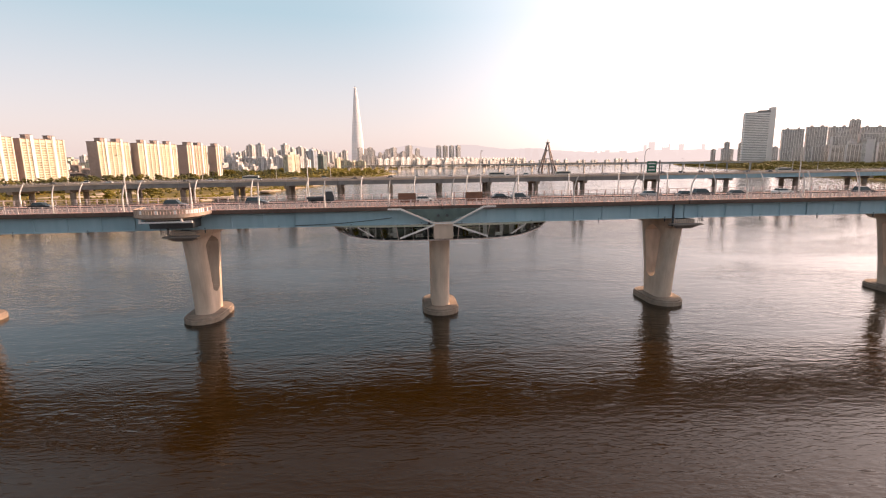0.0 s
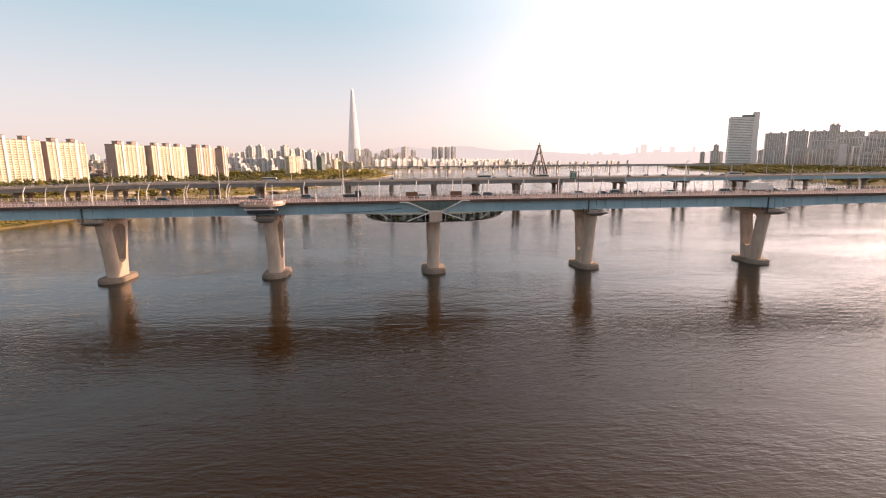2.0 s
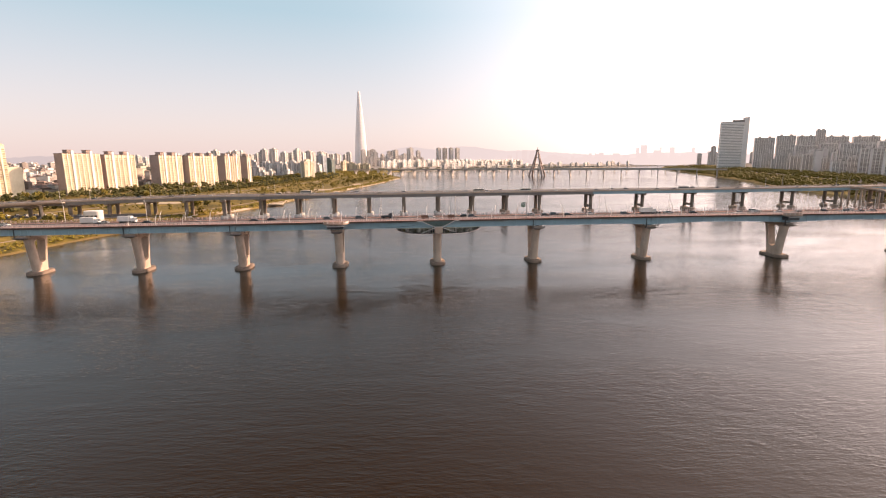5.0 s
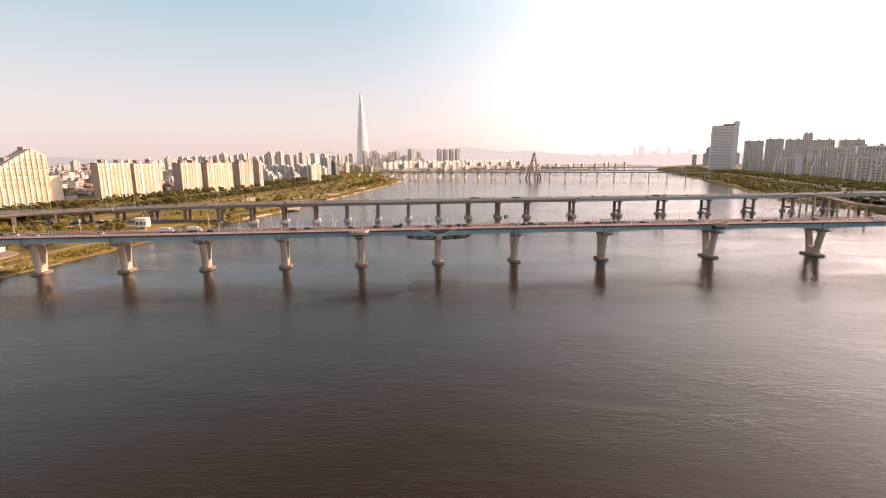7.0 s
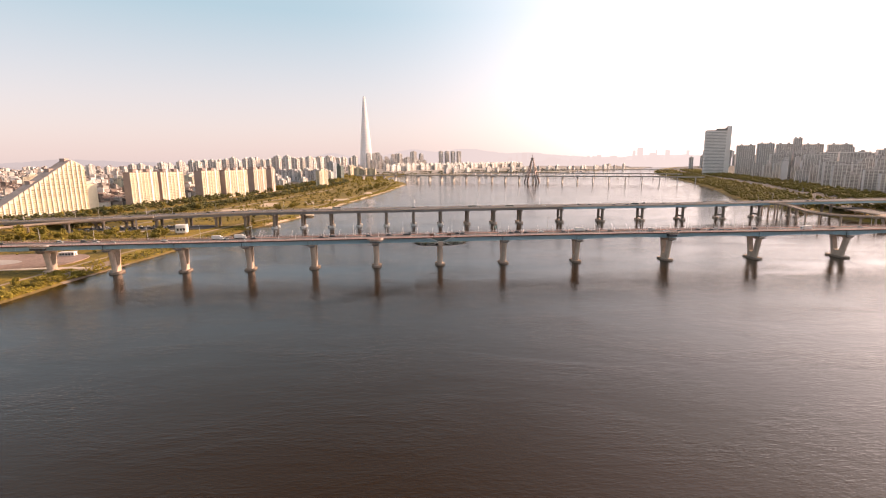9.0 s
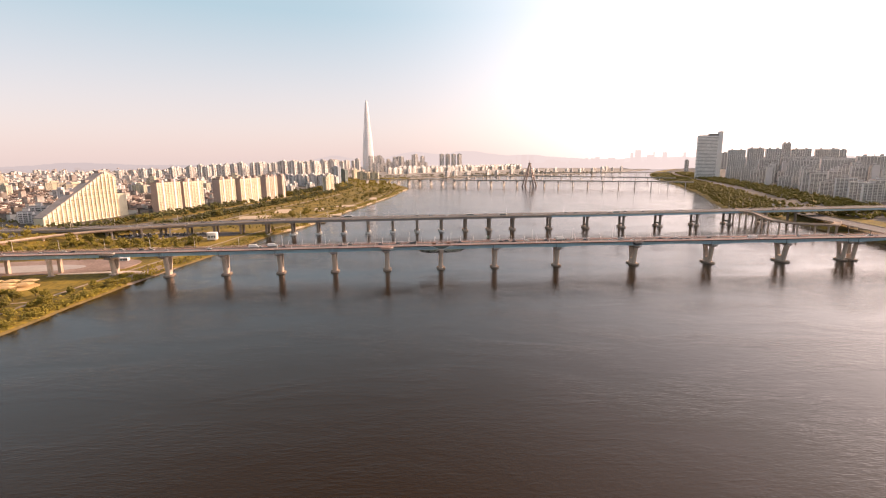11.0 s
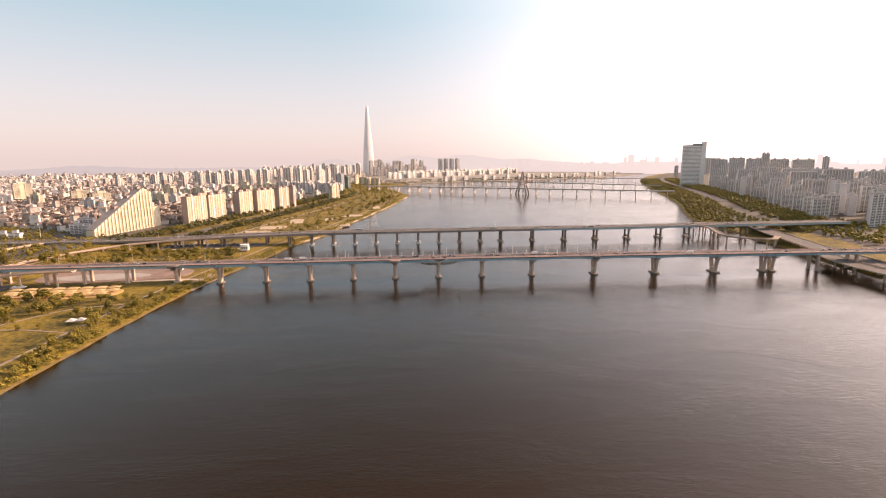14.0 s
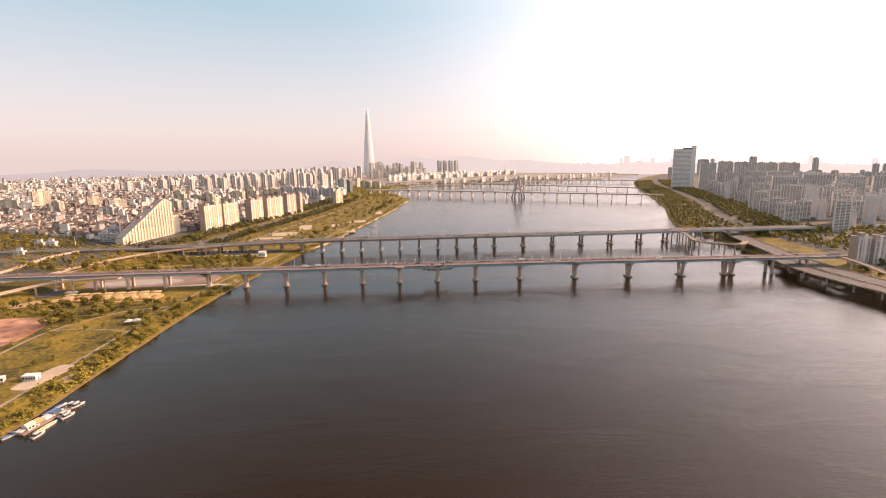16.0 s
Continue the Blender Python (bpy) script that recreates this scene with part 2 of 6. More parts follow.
WALL_CREAM = material("cream_render", (0.60, 0.52, 0.37), (0.75, 0.68, 0.52), 0.8, grain=0.3, stain=0.05, vary=0.06)
WALL_PALE = material("pale_render", (0.70, 0.66, 0.62), (0.86, 0.83, 0.80), 0.8, grain=0.3, stain=0.05, vary=0.25)
WALL_BROWN = material("brown_render", (0.33, 0.25, 0.22), (0.47, 0.36, 0.31), 0.85, grain=0.3, stain=0.05)
WALL_GREY = material("grey_render", (0.58, 0.54, 0.53), (0.76, 0.72, 0.70), 0.8, grain=0.3, stain=0.03, vary=0.25)
HOUSE_WALL = material("house_walls", (0.16, 0.125, 0.105), (0.76, 0.70, 0.64), 0.85, grain=0.1, stain=0.02, vary=0.5, per="island")
# paler copy of the house walls, with distance haze put into the colour
HOUSE_FAR = material("hazed_city_walls", (0.26, 0.215, 0.19), (0.68, 0.63, 0.58), 0.85, grain=0.1, stain=0.02, vary=0.45, per="island")
HOUSE_ROOF = material("house_roofs", (0.085, 0.05, 0.04), (0.34, 0.24, 0.19), 0.85, grain=0.1, stain=0.02, vary=0.5, per="island")
ROOF_GREY = material("roof_grey", (0.22, 0.20, 0.19), (0.38, 0.35, 0.33), 0.85, grain=0.5, stain=0.1)
PANE = material("window_pane", (0.10, 0.10, 0.10), (0.26, 0.24, 0.21), 0.25, grain=0.4, stain=0.1, vary=0.35, per="island")
# pane tint holds the warm sunlight that these fronts reflect
PANE_WARM = material("sun_warmed_pane", (0.20, 0.16, 0.105), (0.48, 0.40, 0.26), 0.3, grain=0.4, stain=0.1, vary=0.35, per="island")
WALL_LIGHT = material("light_cream_render", (0.66, 0.585, 0.45), (0.80, 0.735, 0.60), 0.8, grain=0.3, stain=0.05)
WALL_TOWER = material("tower_render", (0.56, 0.52, 0.49), (0.75, 0.70, 0.66), 0.8, grain=0.3, stain=0.05, vary=0.25)
ROOF_BROWN = material("brown_parapet", (0.17, 0.11, 0.09), (0.27, 0.19, 0.155), 0.85, grain=0.5, stain=0.1)
BLUE_GLASS = material("blue_grey_glass", (0.30, 0.36, 0.42), (0.42, 0.48, 0.53), 0.2, metal=0.3, grain=0.05, stain=0.01)
FAR_CONCRETE = material("pale_bridge_concrete", (0.44, 0.41, 0.39), (0.58, 0.55, 0.53), 0.85, grain=0.3, stain=0.05)
TOWER_GLASS = material("silver_glass", (0.70, 0.66, 0.66), (0.82, 0.78, 0.76), 0.4, metal=0.1, grain=0.05, stain=0.01)
# aerial haze painted as glow on the farthest ridges and skyline, brighter sunward
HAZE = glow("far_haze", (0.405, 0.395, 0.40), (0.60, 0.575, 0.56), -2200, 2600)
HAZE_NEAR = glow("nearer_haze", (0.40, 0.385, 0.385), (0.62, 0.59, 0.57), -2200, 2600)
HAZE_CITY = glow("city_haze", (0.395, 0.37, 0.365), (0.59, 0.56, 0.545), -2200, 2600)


# ---- mesh building ----
class Shape:
    """Gathers faces with a material slot each, and becomes one mesh."""

    def __init__(self):
        self.v, self.f, self.m = [], [], []

    def face(self, pts, mi=0):
        k = len(self.v)
        self.v += [tuple(p) for p in pts]
        self.f.append(tuple(range(k, k + len(pts))))
        self.m.append(mi)

    def loft(self, rings, mi=0, caps=True, closed=True):
        k, n = len(self.v), len(rings[0])
        for r in rings:
            self.v += [tuple(p) for p in r]
        for i in range(len(rings) - 1):
            for j in range(n if closed else n - 1):
                a, b = k + i * n + j, k + i * n + (j + 1) % n
                self.f.append((a, b, b + n, a + n))
                self.m.append(mi)
        if caps and closed:
            self.f += [tuple(range(k + n - 1, k - 1, -1)), tuple(range(k + (len(rings) - 1) * n, k + len(rings) * n))]
            self.m += [mi, mi]
        return self

    def box(self, x0, x1, y0, y1, z0, z1, mi=0, at=None):
        q = [(x0, y0), (x1, y0), (x1, y1), (x0, y1)]
        rings = [[(x, y, z) for x, y in q] for z in (z0, z1)]
        if at is not None:
            rings = [[at @ Vector(p) for p in r] for r in rings]
        return self.loft(rings, mi)

    def prism(self, outline, z0, z1, mi=0, at=None, shrink=1.0):
        rings = [[(x, y, z0) for x, y in outline], [(x * shrink, y * shrink, z1) for x, y in outline]]
        if at is not None:
            rings = [[at @ Vector(p) for p in r] for r in rings]
        return self.loft(rings, mi)

    def tube(self, pts, radii, n=6, mi=0):
        pts = [Vector(p) for p in pts]
        rings = []
        for i, p in enumerate(pts):
            d = (pts[min(i + 1, len(pts) - 1)] - pts[max(i - 1, 0)]).normalized()
            a = d.orthogonal().normalized() if abs(d.z) > 0.99 else d.cross(Vector((0, 0, 1))).normalized()
            b = d.cross(a)
            r = radii[i] if isinstance(radii, (list, tuple)) else radii
            rings.append([p + r * (math.cos(2 * math.pi * k / n) * a + math.sin(2 * math.pi * k / n) * b) for k in range(n)])
        return self.loft(rings, mi)

    def blob(self, c, r, rng, mi=0, flat=0.8):
        """A small uneven clump: a jittered octahedron."""
        k = len(self.v)
        for d in ((1, 0, 0), (0, 1, 0), (-1, 0, 0), (0, -1, 0), (0, 0, flat), (0, 0, -flat)):
            s = r * rng.uniform(0.7, 1.3)
            self.v.append((c[0] + d[0] * s + rng.uniform(-0.3, 0.3) * r, c[1] + d[1] * s + rng.uniform(-0.3, 0.3) * r, c[2] + d[2] * s))
        for a, b in ((0, 1), (1, 2), (2, 3), (3, 0)):
            self.f += [(k + a, k + b, k + 4), (k + b, k + a, k + 5)]
            self.m += [mi, mi]
        return self

    def mesh(self, name, mats):
        me = bpy.data.meshes.new(name)
        me.from_pydata(self.v, [], self.f)
        for mat in mats if isinstance(mats, (list, tuple)) else [mats]:
            me.materials.append(mat)
        if any(self.m):
            me.polygons.foreach_set("material_index", self.m)
        me.update()
        return me


def part(name, shape, mats, parent=None, label=""):
    """Links a shape as one mesh object, under a thing or a part."""
    ob = new(name, shape.mesh(name, mats) if isinstance(shape, Shape) else shape)
    if parent is not None:
        ob.parent = parent
    if label:
        tagged(ob, label)
    return ob


def thing(name, label, category, group="", kind="", at=None):
    ob = tagged(new(name), label, category, group, kind)
    if at is not None:
        ob.matrix_world = at
    return ob


def turned(x, y, z, deg=0.0):
    return pose(x, y, z, 0, 0, deg)


def curve(knots):
    """A smooth curve through a few knots (x, y)."""
    xs, ys = np.array(knots, float).T
    slopes = np.gradient(ys, xs)

    def at(x):
        i = int(np.clip(np.searchsorted(xs, x) - 1, 0, len(xs) - 2))
        h = xs[i + 1] - xs[i]
        s = (x - xs[i]) / h
        if s < 0 or s > 1:
            e = i if s < 0 else i + 1
            return float(ys[e] + slopes[e] * (x - xs[e]))
        return float((2 * s**3 - 3 * s**2 + 1) * ys[i] + (s**3 - 2 * s**2 + s) * h * slopes[i] + (3 * s**2 - 2 * s**3) * ys[i + 1] + (s**3 - s**2) * h * slopes[i + 1])
    return at


# ---- the river and its banks ----
bank_left = curve([(-1600, -262), (-400, -262), (-40, -264), (15, -259), (72, -252), (155, -241), (227, -233), (290, -214), (469, -191), (581, -175), (694, -160), (965, -128), (1153, -116), (1258, -104), (1390, -114), (1650, -190), (1900, -225), (2200, -185), (2350, -50), (2450, 156), (2550, 377), (2664, 615), (3000, 1150), (4000, 2000), (5200, 2700)])
bank_right = curve([(-1600, 1050), (-600, 690), (-300, 560), (-200, 532), (-95, 512), (-30, 502), (60, 512), (190, 532), (300, 545), (463, 559), (640, 621), (853, 712), (1148, 815), (1421, 905), (1780, 1016), (3000, 1540), (4000, 2200), (5200, 2900)])
def level(knots):
    """Straight lines through a few knots (x, y)."""
    xs, ys = np.array(knots, float).T
    return lambda x: float(np.interp(x, xs, ys))


LEFT_RISE = level([(-6, -1.5), (0, 0.1), (4, 1.6), (20, 3.2), (60, 4.0), (215, 4.4), (245, 10.5), (300, 11.5), (600, 13), (2000, 22), (6000, 30)])
RIGHT_RISE = level([(-6, -1.5), (0, 0.1), (5, 2.4), (25, 4.0), (90, 6.0), (120, 9.0), (300, 11), (800, 16), (2000, 25), (6000, 30)])


def ground_z(x, y):
    l, r = bank_left(y) - x, x - bank_right(y)
    if l > -6:
        return LEFT_RISE(l) if l < 6000 else 30.0
    if r > -6:
        return RIGHT_RISE(r) if r < 6000 else 30.0
    return -1.5


def build_ground():
    s = Shape()
    ys = list(range(-1600, -420, 60)) + list(range(-420, 700, 14)) + list(range(700, 2400, 40)) + list(range(2400, 5201, 100))
    offs = [6000, 4500, 3200, 2200, 1500, 1000, 700, 480, 360, 300, 262, 245, 230, 215, 180, 140, 100, 70, 45, 28, 20, 14, 9, 6, 4, 2, 0, -3, -6]
    rings = []
    for y in ys:
        bl, br = bank_left(y), bank_right(y)
        rough = 1.6 * noise.noise((y * 0.03, 3, 1)) + 0.7 * noise.noise((y * 0.13, 5, 1))
        row = []
        for side, b, rise in ((-1, bl, LEFT_RISE), (1, br, RIGHT_RISE)):
            cols = []
            for o in offs:
                x = b + side * (o + (rough if o < 30 else 0))
                lump = 0.12 * noise.noise((x * 0.03, y * 0.03, 2)) if o > 12 else 0.0
                cols.append((x, y, rise(o) + lump))
            row += cols if side < 0 else cols[::-1]
        rings.append(row)
    s.loft(rings, 0, caps=False, closed=False)
    n = len(rings[0])
    k = 0
    for i in range(len(rings) - 1):
        for j in range(n - 1):
            o = offs[min(j, n - 2 - j)] if j < len(offs) or j > n - len(offs) - 1 else -6
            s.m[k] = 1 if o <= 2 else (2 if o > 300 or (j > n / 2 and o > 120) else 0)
            # far shore takes the copy with haze in its colour
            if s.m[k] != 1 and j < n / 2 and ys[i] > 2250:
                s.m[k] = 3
            k += 1
    ob = part("ground", s, [GRASS, STONE, CITY, HAZED_GROUND])
    return tagged(ob, "grassy river banks with a stony edge, flat land behind", "ground", kind="structure")


build_ground()
w = Shape()
w.face([(-5200, -2400, 0), (5200, -2400, 0), (5200, 5400, 0), (-5200, 5400, 0)])
tagged(part("water", w, WATER), "wide brown river rippled by a light wind", "river", kind="structure")


def build_backdrop():
    """Two ridges of hills and the outline of the farthest city, all far beyond the last bridge."""
    n = 2160
    hills, near_hills, city = [], [], []
    rc, roof, left = random.Random(77), 40.0, 0
    for i in range(n + 1):
        a = 2 * math.pi * i / n
        d = math.degrees(math.atan2(math.sin(a), math.cos(a)))     # degrees to the right of straight ahead
        z = 84 + 18 * noise.noise((d * 0.15, 1, 0)) + 9 * noise.noise((d * 0.6, 2, 0))
        for c, wd, h in ((-13, 2.6, 60), (-3, 3.4, 74), (4, 3.4, 66), (11, 4.5, 50), (-39, 4, 30), (28, 6, 25), (0, 14, 25)):
            z += h * math.exp(-((d - c) / wd) ** 2)
        hills.append((a, z + 5 * noise.noise((d * 2.2, 4, 0))))
        near_hills.append((a, 62 + 34 * noise.noise((d * 0.23, 9, 0)) + 12 * noise.noise((d * 1.1, 7, 0))))
        if left <= 0:
            left = rc.choice((1, 2, 2, 3, 4))
            tall = 1.0 if 9 < d < 60 else 0.55
            roof = rc.uniform(58, 112) * tall + (rc.uniform(20, 75) if rc.random() < 0.2 else 0) * tall
        left -= 1
        city.append((a, roof))
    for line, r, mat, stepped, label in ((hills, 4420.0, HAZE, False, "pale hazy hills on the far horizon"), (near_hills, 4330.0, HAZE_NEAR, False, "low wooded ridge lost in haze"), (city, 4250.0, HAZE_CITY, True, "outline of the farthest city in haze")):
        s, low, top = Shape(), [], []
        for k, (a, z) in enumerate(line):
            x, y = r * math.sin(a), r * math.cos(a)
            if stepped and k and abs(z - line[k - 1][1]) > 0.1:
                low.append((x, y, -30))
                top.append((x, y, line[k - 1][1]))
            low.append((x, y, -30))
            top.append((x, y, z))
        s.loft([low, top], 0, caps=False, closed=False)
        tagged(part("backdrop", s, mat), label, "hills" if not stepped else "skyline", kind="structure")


build_backdrop()


# ---- the near road bridge ----
axis_1 = curve([(-800, -55), (-600, -42), (-334, -25), (-246, -19.5), (-98, -10.5), (0, -4), (50, -0.8), (110, 2.2), (185, 4.6), (256, 6), (332, 7.5), (405, 9), (546, 12), (760, 16)])
DECK_1 = 23.6


def on_axis(axis, x, off=0.0, z=0.0):
    """A place beside a bridge's axis: x along it, off to its far side."""
    t = math.atan((axis(x + 1) - axis(x - 1)) / 2)
    return Vector((x - off * math.sin(t), axis(x) + off * math.cos(t), z))


def axis_pose(axis, x, off=0.0, z=0.0):
    t = math.degrees(math.atan((axis(x + 1) - axis(x - 1)) / 2))
    p = on_axis(axis, x, off, z)
    return turned(p.x, p.y, p.z, t)


def along(axis, x0, x1, step=5.0):
    n = max(1, round(abs(x1 - x0) / step))
    return [x0 + (x1 - x0) * i / n for i in range(n + 1)]


def strip(s, axis, x0, x1, profile, mi=0, step=5.0):
    """Sweeps a profile of (off, z), or a function of x that gives one, along an axis."""
    rings = []
    for x in along(axis, x0, x1, step):
        p = profile(x) if callable(profile) else profile
        rings.append([on_axis(axis, x, o, z) for o, z in p])
    s.loft(rings, mi)


def rect(o0, o1, z0, z1):
    return [(o0, z0), (o1, z0), (o1, z1), (o0, z1)]


PIERS_1 = [-478, -430, -391, -346, -295, -248.5, -197.5, -148.3, -99, -50.5, 0, 51.4, 111.5, 186.8, 261, 334, 395, 405]
BIG_1 = {186.8: 1.22, 261: 1.3, 334: 1.5}
bridge_1 = thing("road_bridge", "long blue steel girder road bridge on flared concrete piers", "bridge")


def girder_bottom(x):
    """The underside: level on the short spans, dipping over the piers of the long ones."""
    z = 20.1
    if x > 100:
        d = min(abs(x - p) for p in (111.5, 186.8, 261, 334, 405))
        z = 20.5 - 1.1 * max(0.0, 1 - d / 30) ** 1.5
    return z


CROSS = Shape().box(-0.15, 0.15, -5.2, 5.2, 21.0, 23.046).mesh("cross_beam", BLUE)


SPOUT = Shape().box(-0.09, 0.09, -0.12, 0.06, -0.75, 0.3).mesh("drain_spout", DARK_STEEL)


def build_spans_1():
    ends = [-820, -640, -540] + PIERS_1 + [458, 506, 560]
    for a, b in zip(ends, ends[1:]):
        a, b = a + 0.12, b - 0.12
        s = Shape()
        strip(s, axis_1, a, b, [(-10, 23.05), (10, 23.05), (10, 23.3), (10, DECK_1 + 0.15), (6.7, DECK_1 + 0.15), (6.7, DECK_1), (-6.7, DECK_1), (-6.7, DECK_1 + 0.15), (-10, DECK_1 + 0.15)])
        deck = part("deck", s, ASPHALT, bridge_1, "grey asphalt roadway slab")
        for side in (-1, 1):
            s = Shape()
            strip(s, axis_1, a, b, rect(side * 6.75, side * 9.75, DECK_1 + 0.154, DECK_1 + 0.2) if side > 0 else rect(-9.75, -6.75, DECK_1 + 0.154, DECK_1 + 0.2))
            part("footway", s, PAVING, deck, "red paved footway")
            s = Shape()
            strip(s, axis_1, a, b, rect(-10.35, -10.003, 23.15, DECK_1 + 0.3) if side < 0 else rect(10.003, 10.35, 23.15, DECK_1 + 0.3))
            part("deck_edge", s, EDGE, deck, "dark brown slab edge")
            # outer girder with stiffener ribs
            s = Shape()
            o0, o1 = (-8.6, -5.2) if side < 0 else (5.2, 8.6)
            strip(s, axis_1, a, b, lambda x: rect(o0, o1, girder_bottom(x), 23.046))
            out = o0 if side < 0 else o1
            x = a + 3
            while x < b - 2:
                m = axis_pose(axis_1, x)
                y0, y1 = (out - 0.22, out + 0.02) if side < 0 else (out - 0.02, out + 0.22)
                s.box(-0.09, 0.09, y0, y1, girder_bottom(x) + 0.1, 23.0, 0, m)
                x += 6.1
            y0, y1 = (out - 0.3, out + 0.02) if side < 0 else (out - 0.02, out + 0.3)
            strip(s, axis_1, a, b, lambda x: rect(y0, y1, girder_bottom(x) - 0.02, girder_bottom(x) + 0.12))
            part("girder", s, BLUE, bridge_1, "blue painted steel box girder")
        if -260 < a < 420:
            for x in along(axis_1, a + 4, b - 4, 14):
                part("drain_spout", SPOUT, None, bridge_1).matrix_world = axis_pose(axis_1, x, -8.62, girder_bottom(x))
        for x in along(axis_1, a + 1, b - 1, 12):
            part("cross_beam", CROSS, None, bridge_1).matrix_world = axis_pose(axis_1, x)
        # handrails: outer one pale, inner guard rail
        for off, h, mat, nm in ((-10.15, 1.25, RAIL, "handrail"), (10.15, 1.25, RAIL, "handrail"), (-6.5, 0.85, RAIL, "guard_rail"), (6.5, 0.85, GREY_STEEL, "guard_rail")):
            s = Shape()
            base = DECK_1 + (0.3 if abs(off) > 9 else 0.15)
            for zz, hh in ((h - 0.09, 0.09), (h * 0.62, 0.05), (h * 0.32, 0.05), (0.06, 0.05)):
                strip(s, axis_1, a, b, rect(off - 0.05, off + 0.05, base + zz, base + zz + hh), step=10)
            if -420 < a < 560:
                gap = 2.2 if abs(off) > 9 else (0.9 if -200 < a < 260 and off < 0 else 2.0)
                for i in range(int((b - a) / gap)):
                    x = a + 0.2 + i * gap
                    wide = 0.13 if abs(off) > 9 else (0.16 if off < 0 else 0.05)
                    s.box(-wide, wide, -0.045, 0.045, base, base + h - 0.09 + (0.14 if abs(off) > 9 else 0), 0, axis_pose(axis_1, x, off))
            part(nm, s, mat, bridge_1)


def stadium(lx, ly, n=10):
    """An outline with rounded ends, long in y."""
    pts = []
    for i in range(n + 1):
        a = math.pi * i / n
        pts.append((lx * math.cos(a), (ly - lx) + lx * math.sin(a)))
    for i in range(n + 1):
        a = math.pi + math.pi * i / n
        pts.append((lx * math.cos(a), -(ly - lx) + lx * math.sin(a)))
    return pts


def pier_1(x, k, low):
    """Two legs that flare upwards round a tall slot, a hammerhead cap and a rounded footing."""
    big = k > 1
    p = part("pier", pier_shaft(k, low), CONCRETE, bridge_1, "flared concrete pier with a tall slot")
    p.matrix_world = axis_pose(axis_1, x)
    s = Shape()
    s.prism(stadium(3.9 * (1.1 if big else 1), 7.0 * k), low - 2.2, low + 0.9)
    s.prism(stadium(3.6 * (1.1 if big else 1), 6.7 * k), low + 0.9, low + 1.25)
    part("footing", s, CONCRETE_DARK if low < 1 else CONCRETE, p, "stained concrete footing")
    s = Shape()
    top = girder_bottom(x) - 0.35
    rings = [[(-2.0, -7.1 * k, top - 1.9), (2.0, -7.1 * k, top - 1.9), (2.0, 7.1 * k, top - 1.9), (-2.0, 7.1 * k, top - 1.9)],
             [(-2.4, -8.9, top - 0.7), (2.4, -8.9, top - 0.7), (2.4, 8.9, top - 0.7), (-2.4, 8.9, top - 0.7)],
             [(-2.4, -8.9, top), (2.4, -8.9, top), (2.4, 8.9, top), (-2.4, 8.9, top)]]
    s.loft(rings)
    part("pier_cap", s, CONCRETE, p)
    for o in (-6.9, 6.9):
        s = Shape()
        s.box(-0.9, 0.9, o - 1.0, o + 1.0, top, top + 0.36)
        part("bearing", s, DARK_STEEL, p)
    s = Shape()
    s.box(-2.75, -2.45, -9.3, -8.95, top - 1.2, 23.1)
    s.box(-2.7, -2.5, -9.25, -7.4, top - 1.4, top - 1.2)
    part("downpipe", s, DARK_STEEL, p)
    # inspection platform with its rail, hung on the near end of the cap
    s = Shape()
    s.box(-3.2, 3.2, -10.6, -8.92, top - 1.0, top - 0.75)
    s.loft([[(-1.6, -9.6, top - 1.7), (1.6, -9.6, top - 1.7), (1.6, -8.92, top - 1.9), (-1.6, -8.92, top - 1.9)], [(-2.8, -10.5, top - 1.0), (2.8, -10.5, top - 1.0), (2.8, -8.92, top - 1.0), (-2.8, -8.92, top - 1.0)]])
    for z in (top - 0.15, top + 0.3):
        s.box(-3.2, 3.2, -10.6, -10.52, z, z + 0.06)
        for xx in (-3.2, 3.14):
            s.box(xx, xx + 0.06, -10.6, -8.92, z, z + 0.06)
    for i in range(17):
        xx = -3.2 + 0.396 * i
        s.box(xx, xx + 0.06, -10.6, -10.54, top - 0.75, top + 0.3)
    part("inspection_platform", s, GREY_STEEL, p, "grey steel inspection platform with a rail")


def pier_shaft(k, low):
    s = Shape()
    z0, z1 = low + 1.2, 18.1
    outer = []
    for i in range(49):
        t = i / 48
        z = z0 + (z1 - z0) * t
        half = (3.9 + 2.7 * t ** 1.4) * k
        outer.append((z, half))
    slot_low, slot_high = z0 + (z1 - z0) * 0.26, z1 - 0.6
    thick = 1.95
    for side in (-1, 1):
        rings = []
        for z, half in outer:
            t = (z - slot_low) / (slot_high - slot_low)
            gap = 0.0
            if 0 < t < 1:
                gap = (1.75 + 2.05 * t) * k * min(1.0, (t / 0.05) ** 0.5) * min(1.0, ((1 - t) / 0.12) ** 0.5)
            nose = [(thick * math.cos(math.pi * i / 12), half - 1.5 + 1.5 * math.sin(math.pi * i / 12)) for i in range(13)]
            r = [(-thick, gap), (thick, gap)] + nose
            rings.append([(a, side * b, z) for a, b in (r if side > 0 else r[::-1])])
        s.loft(rings)
    return s


build_spans_1()
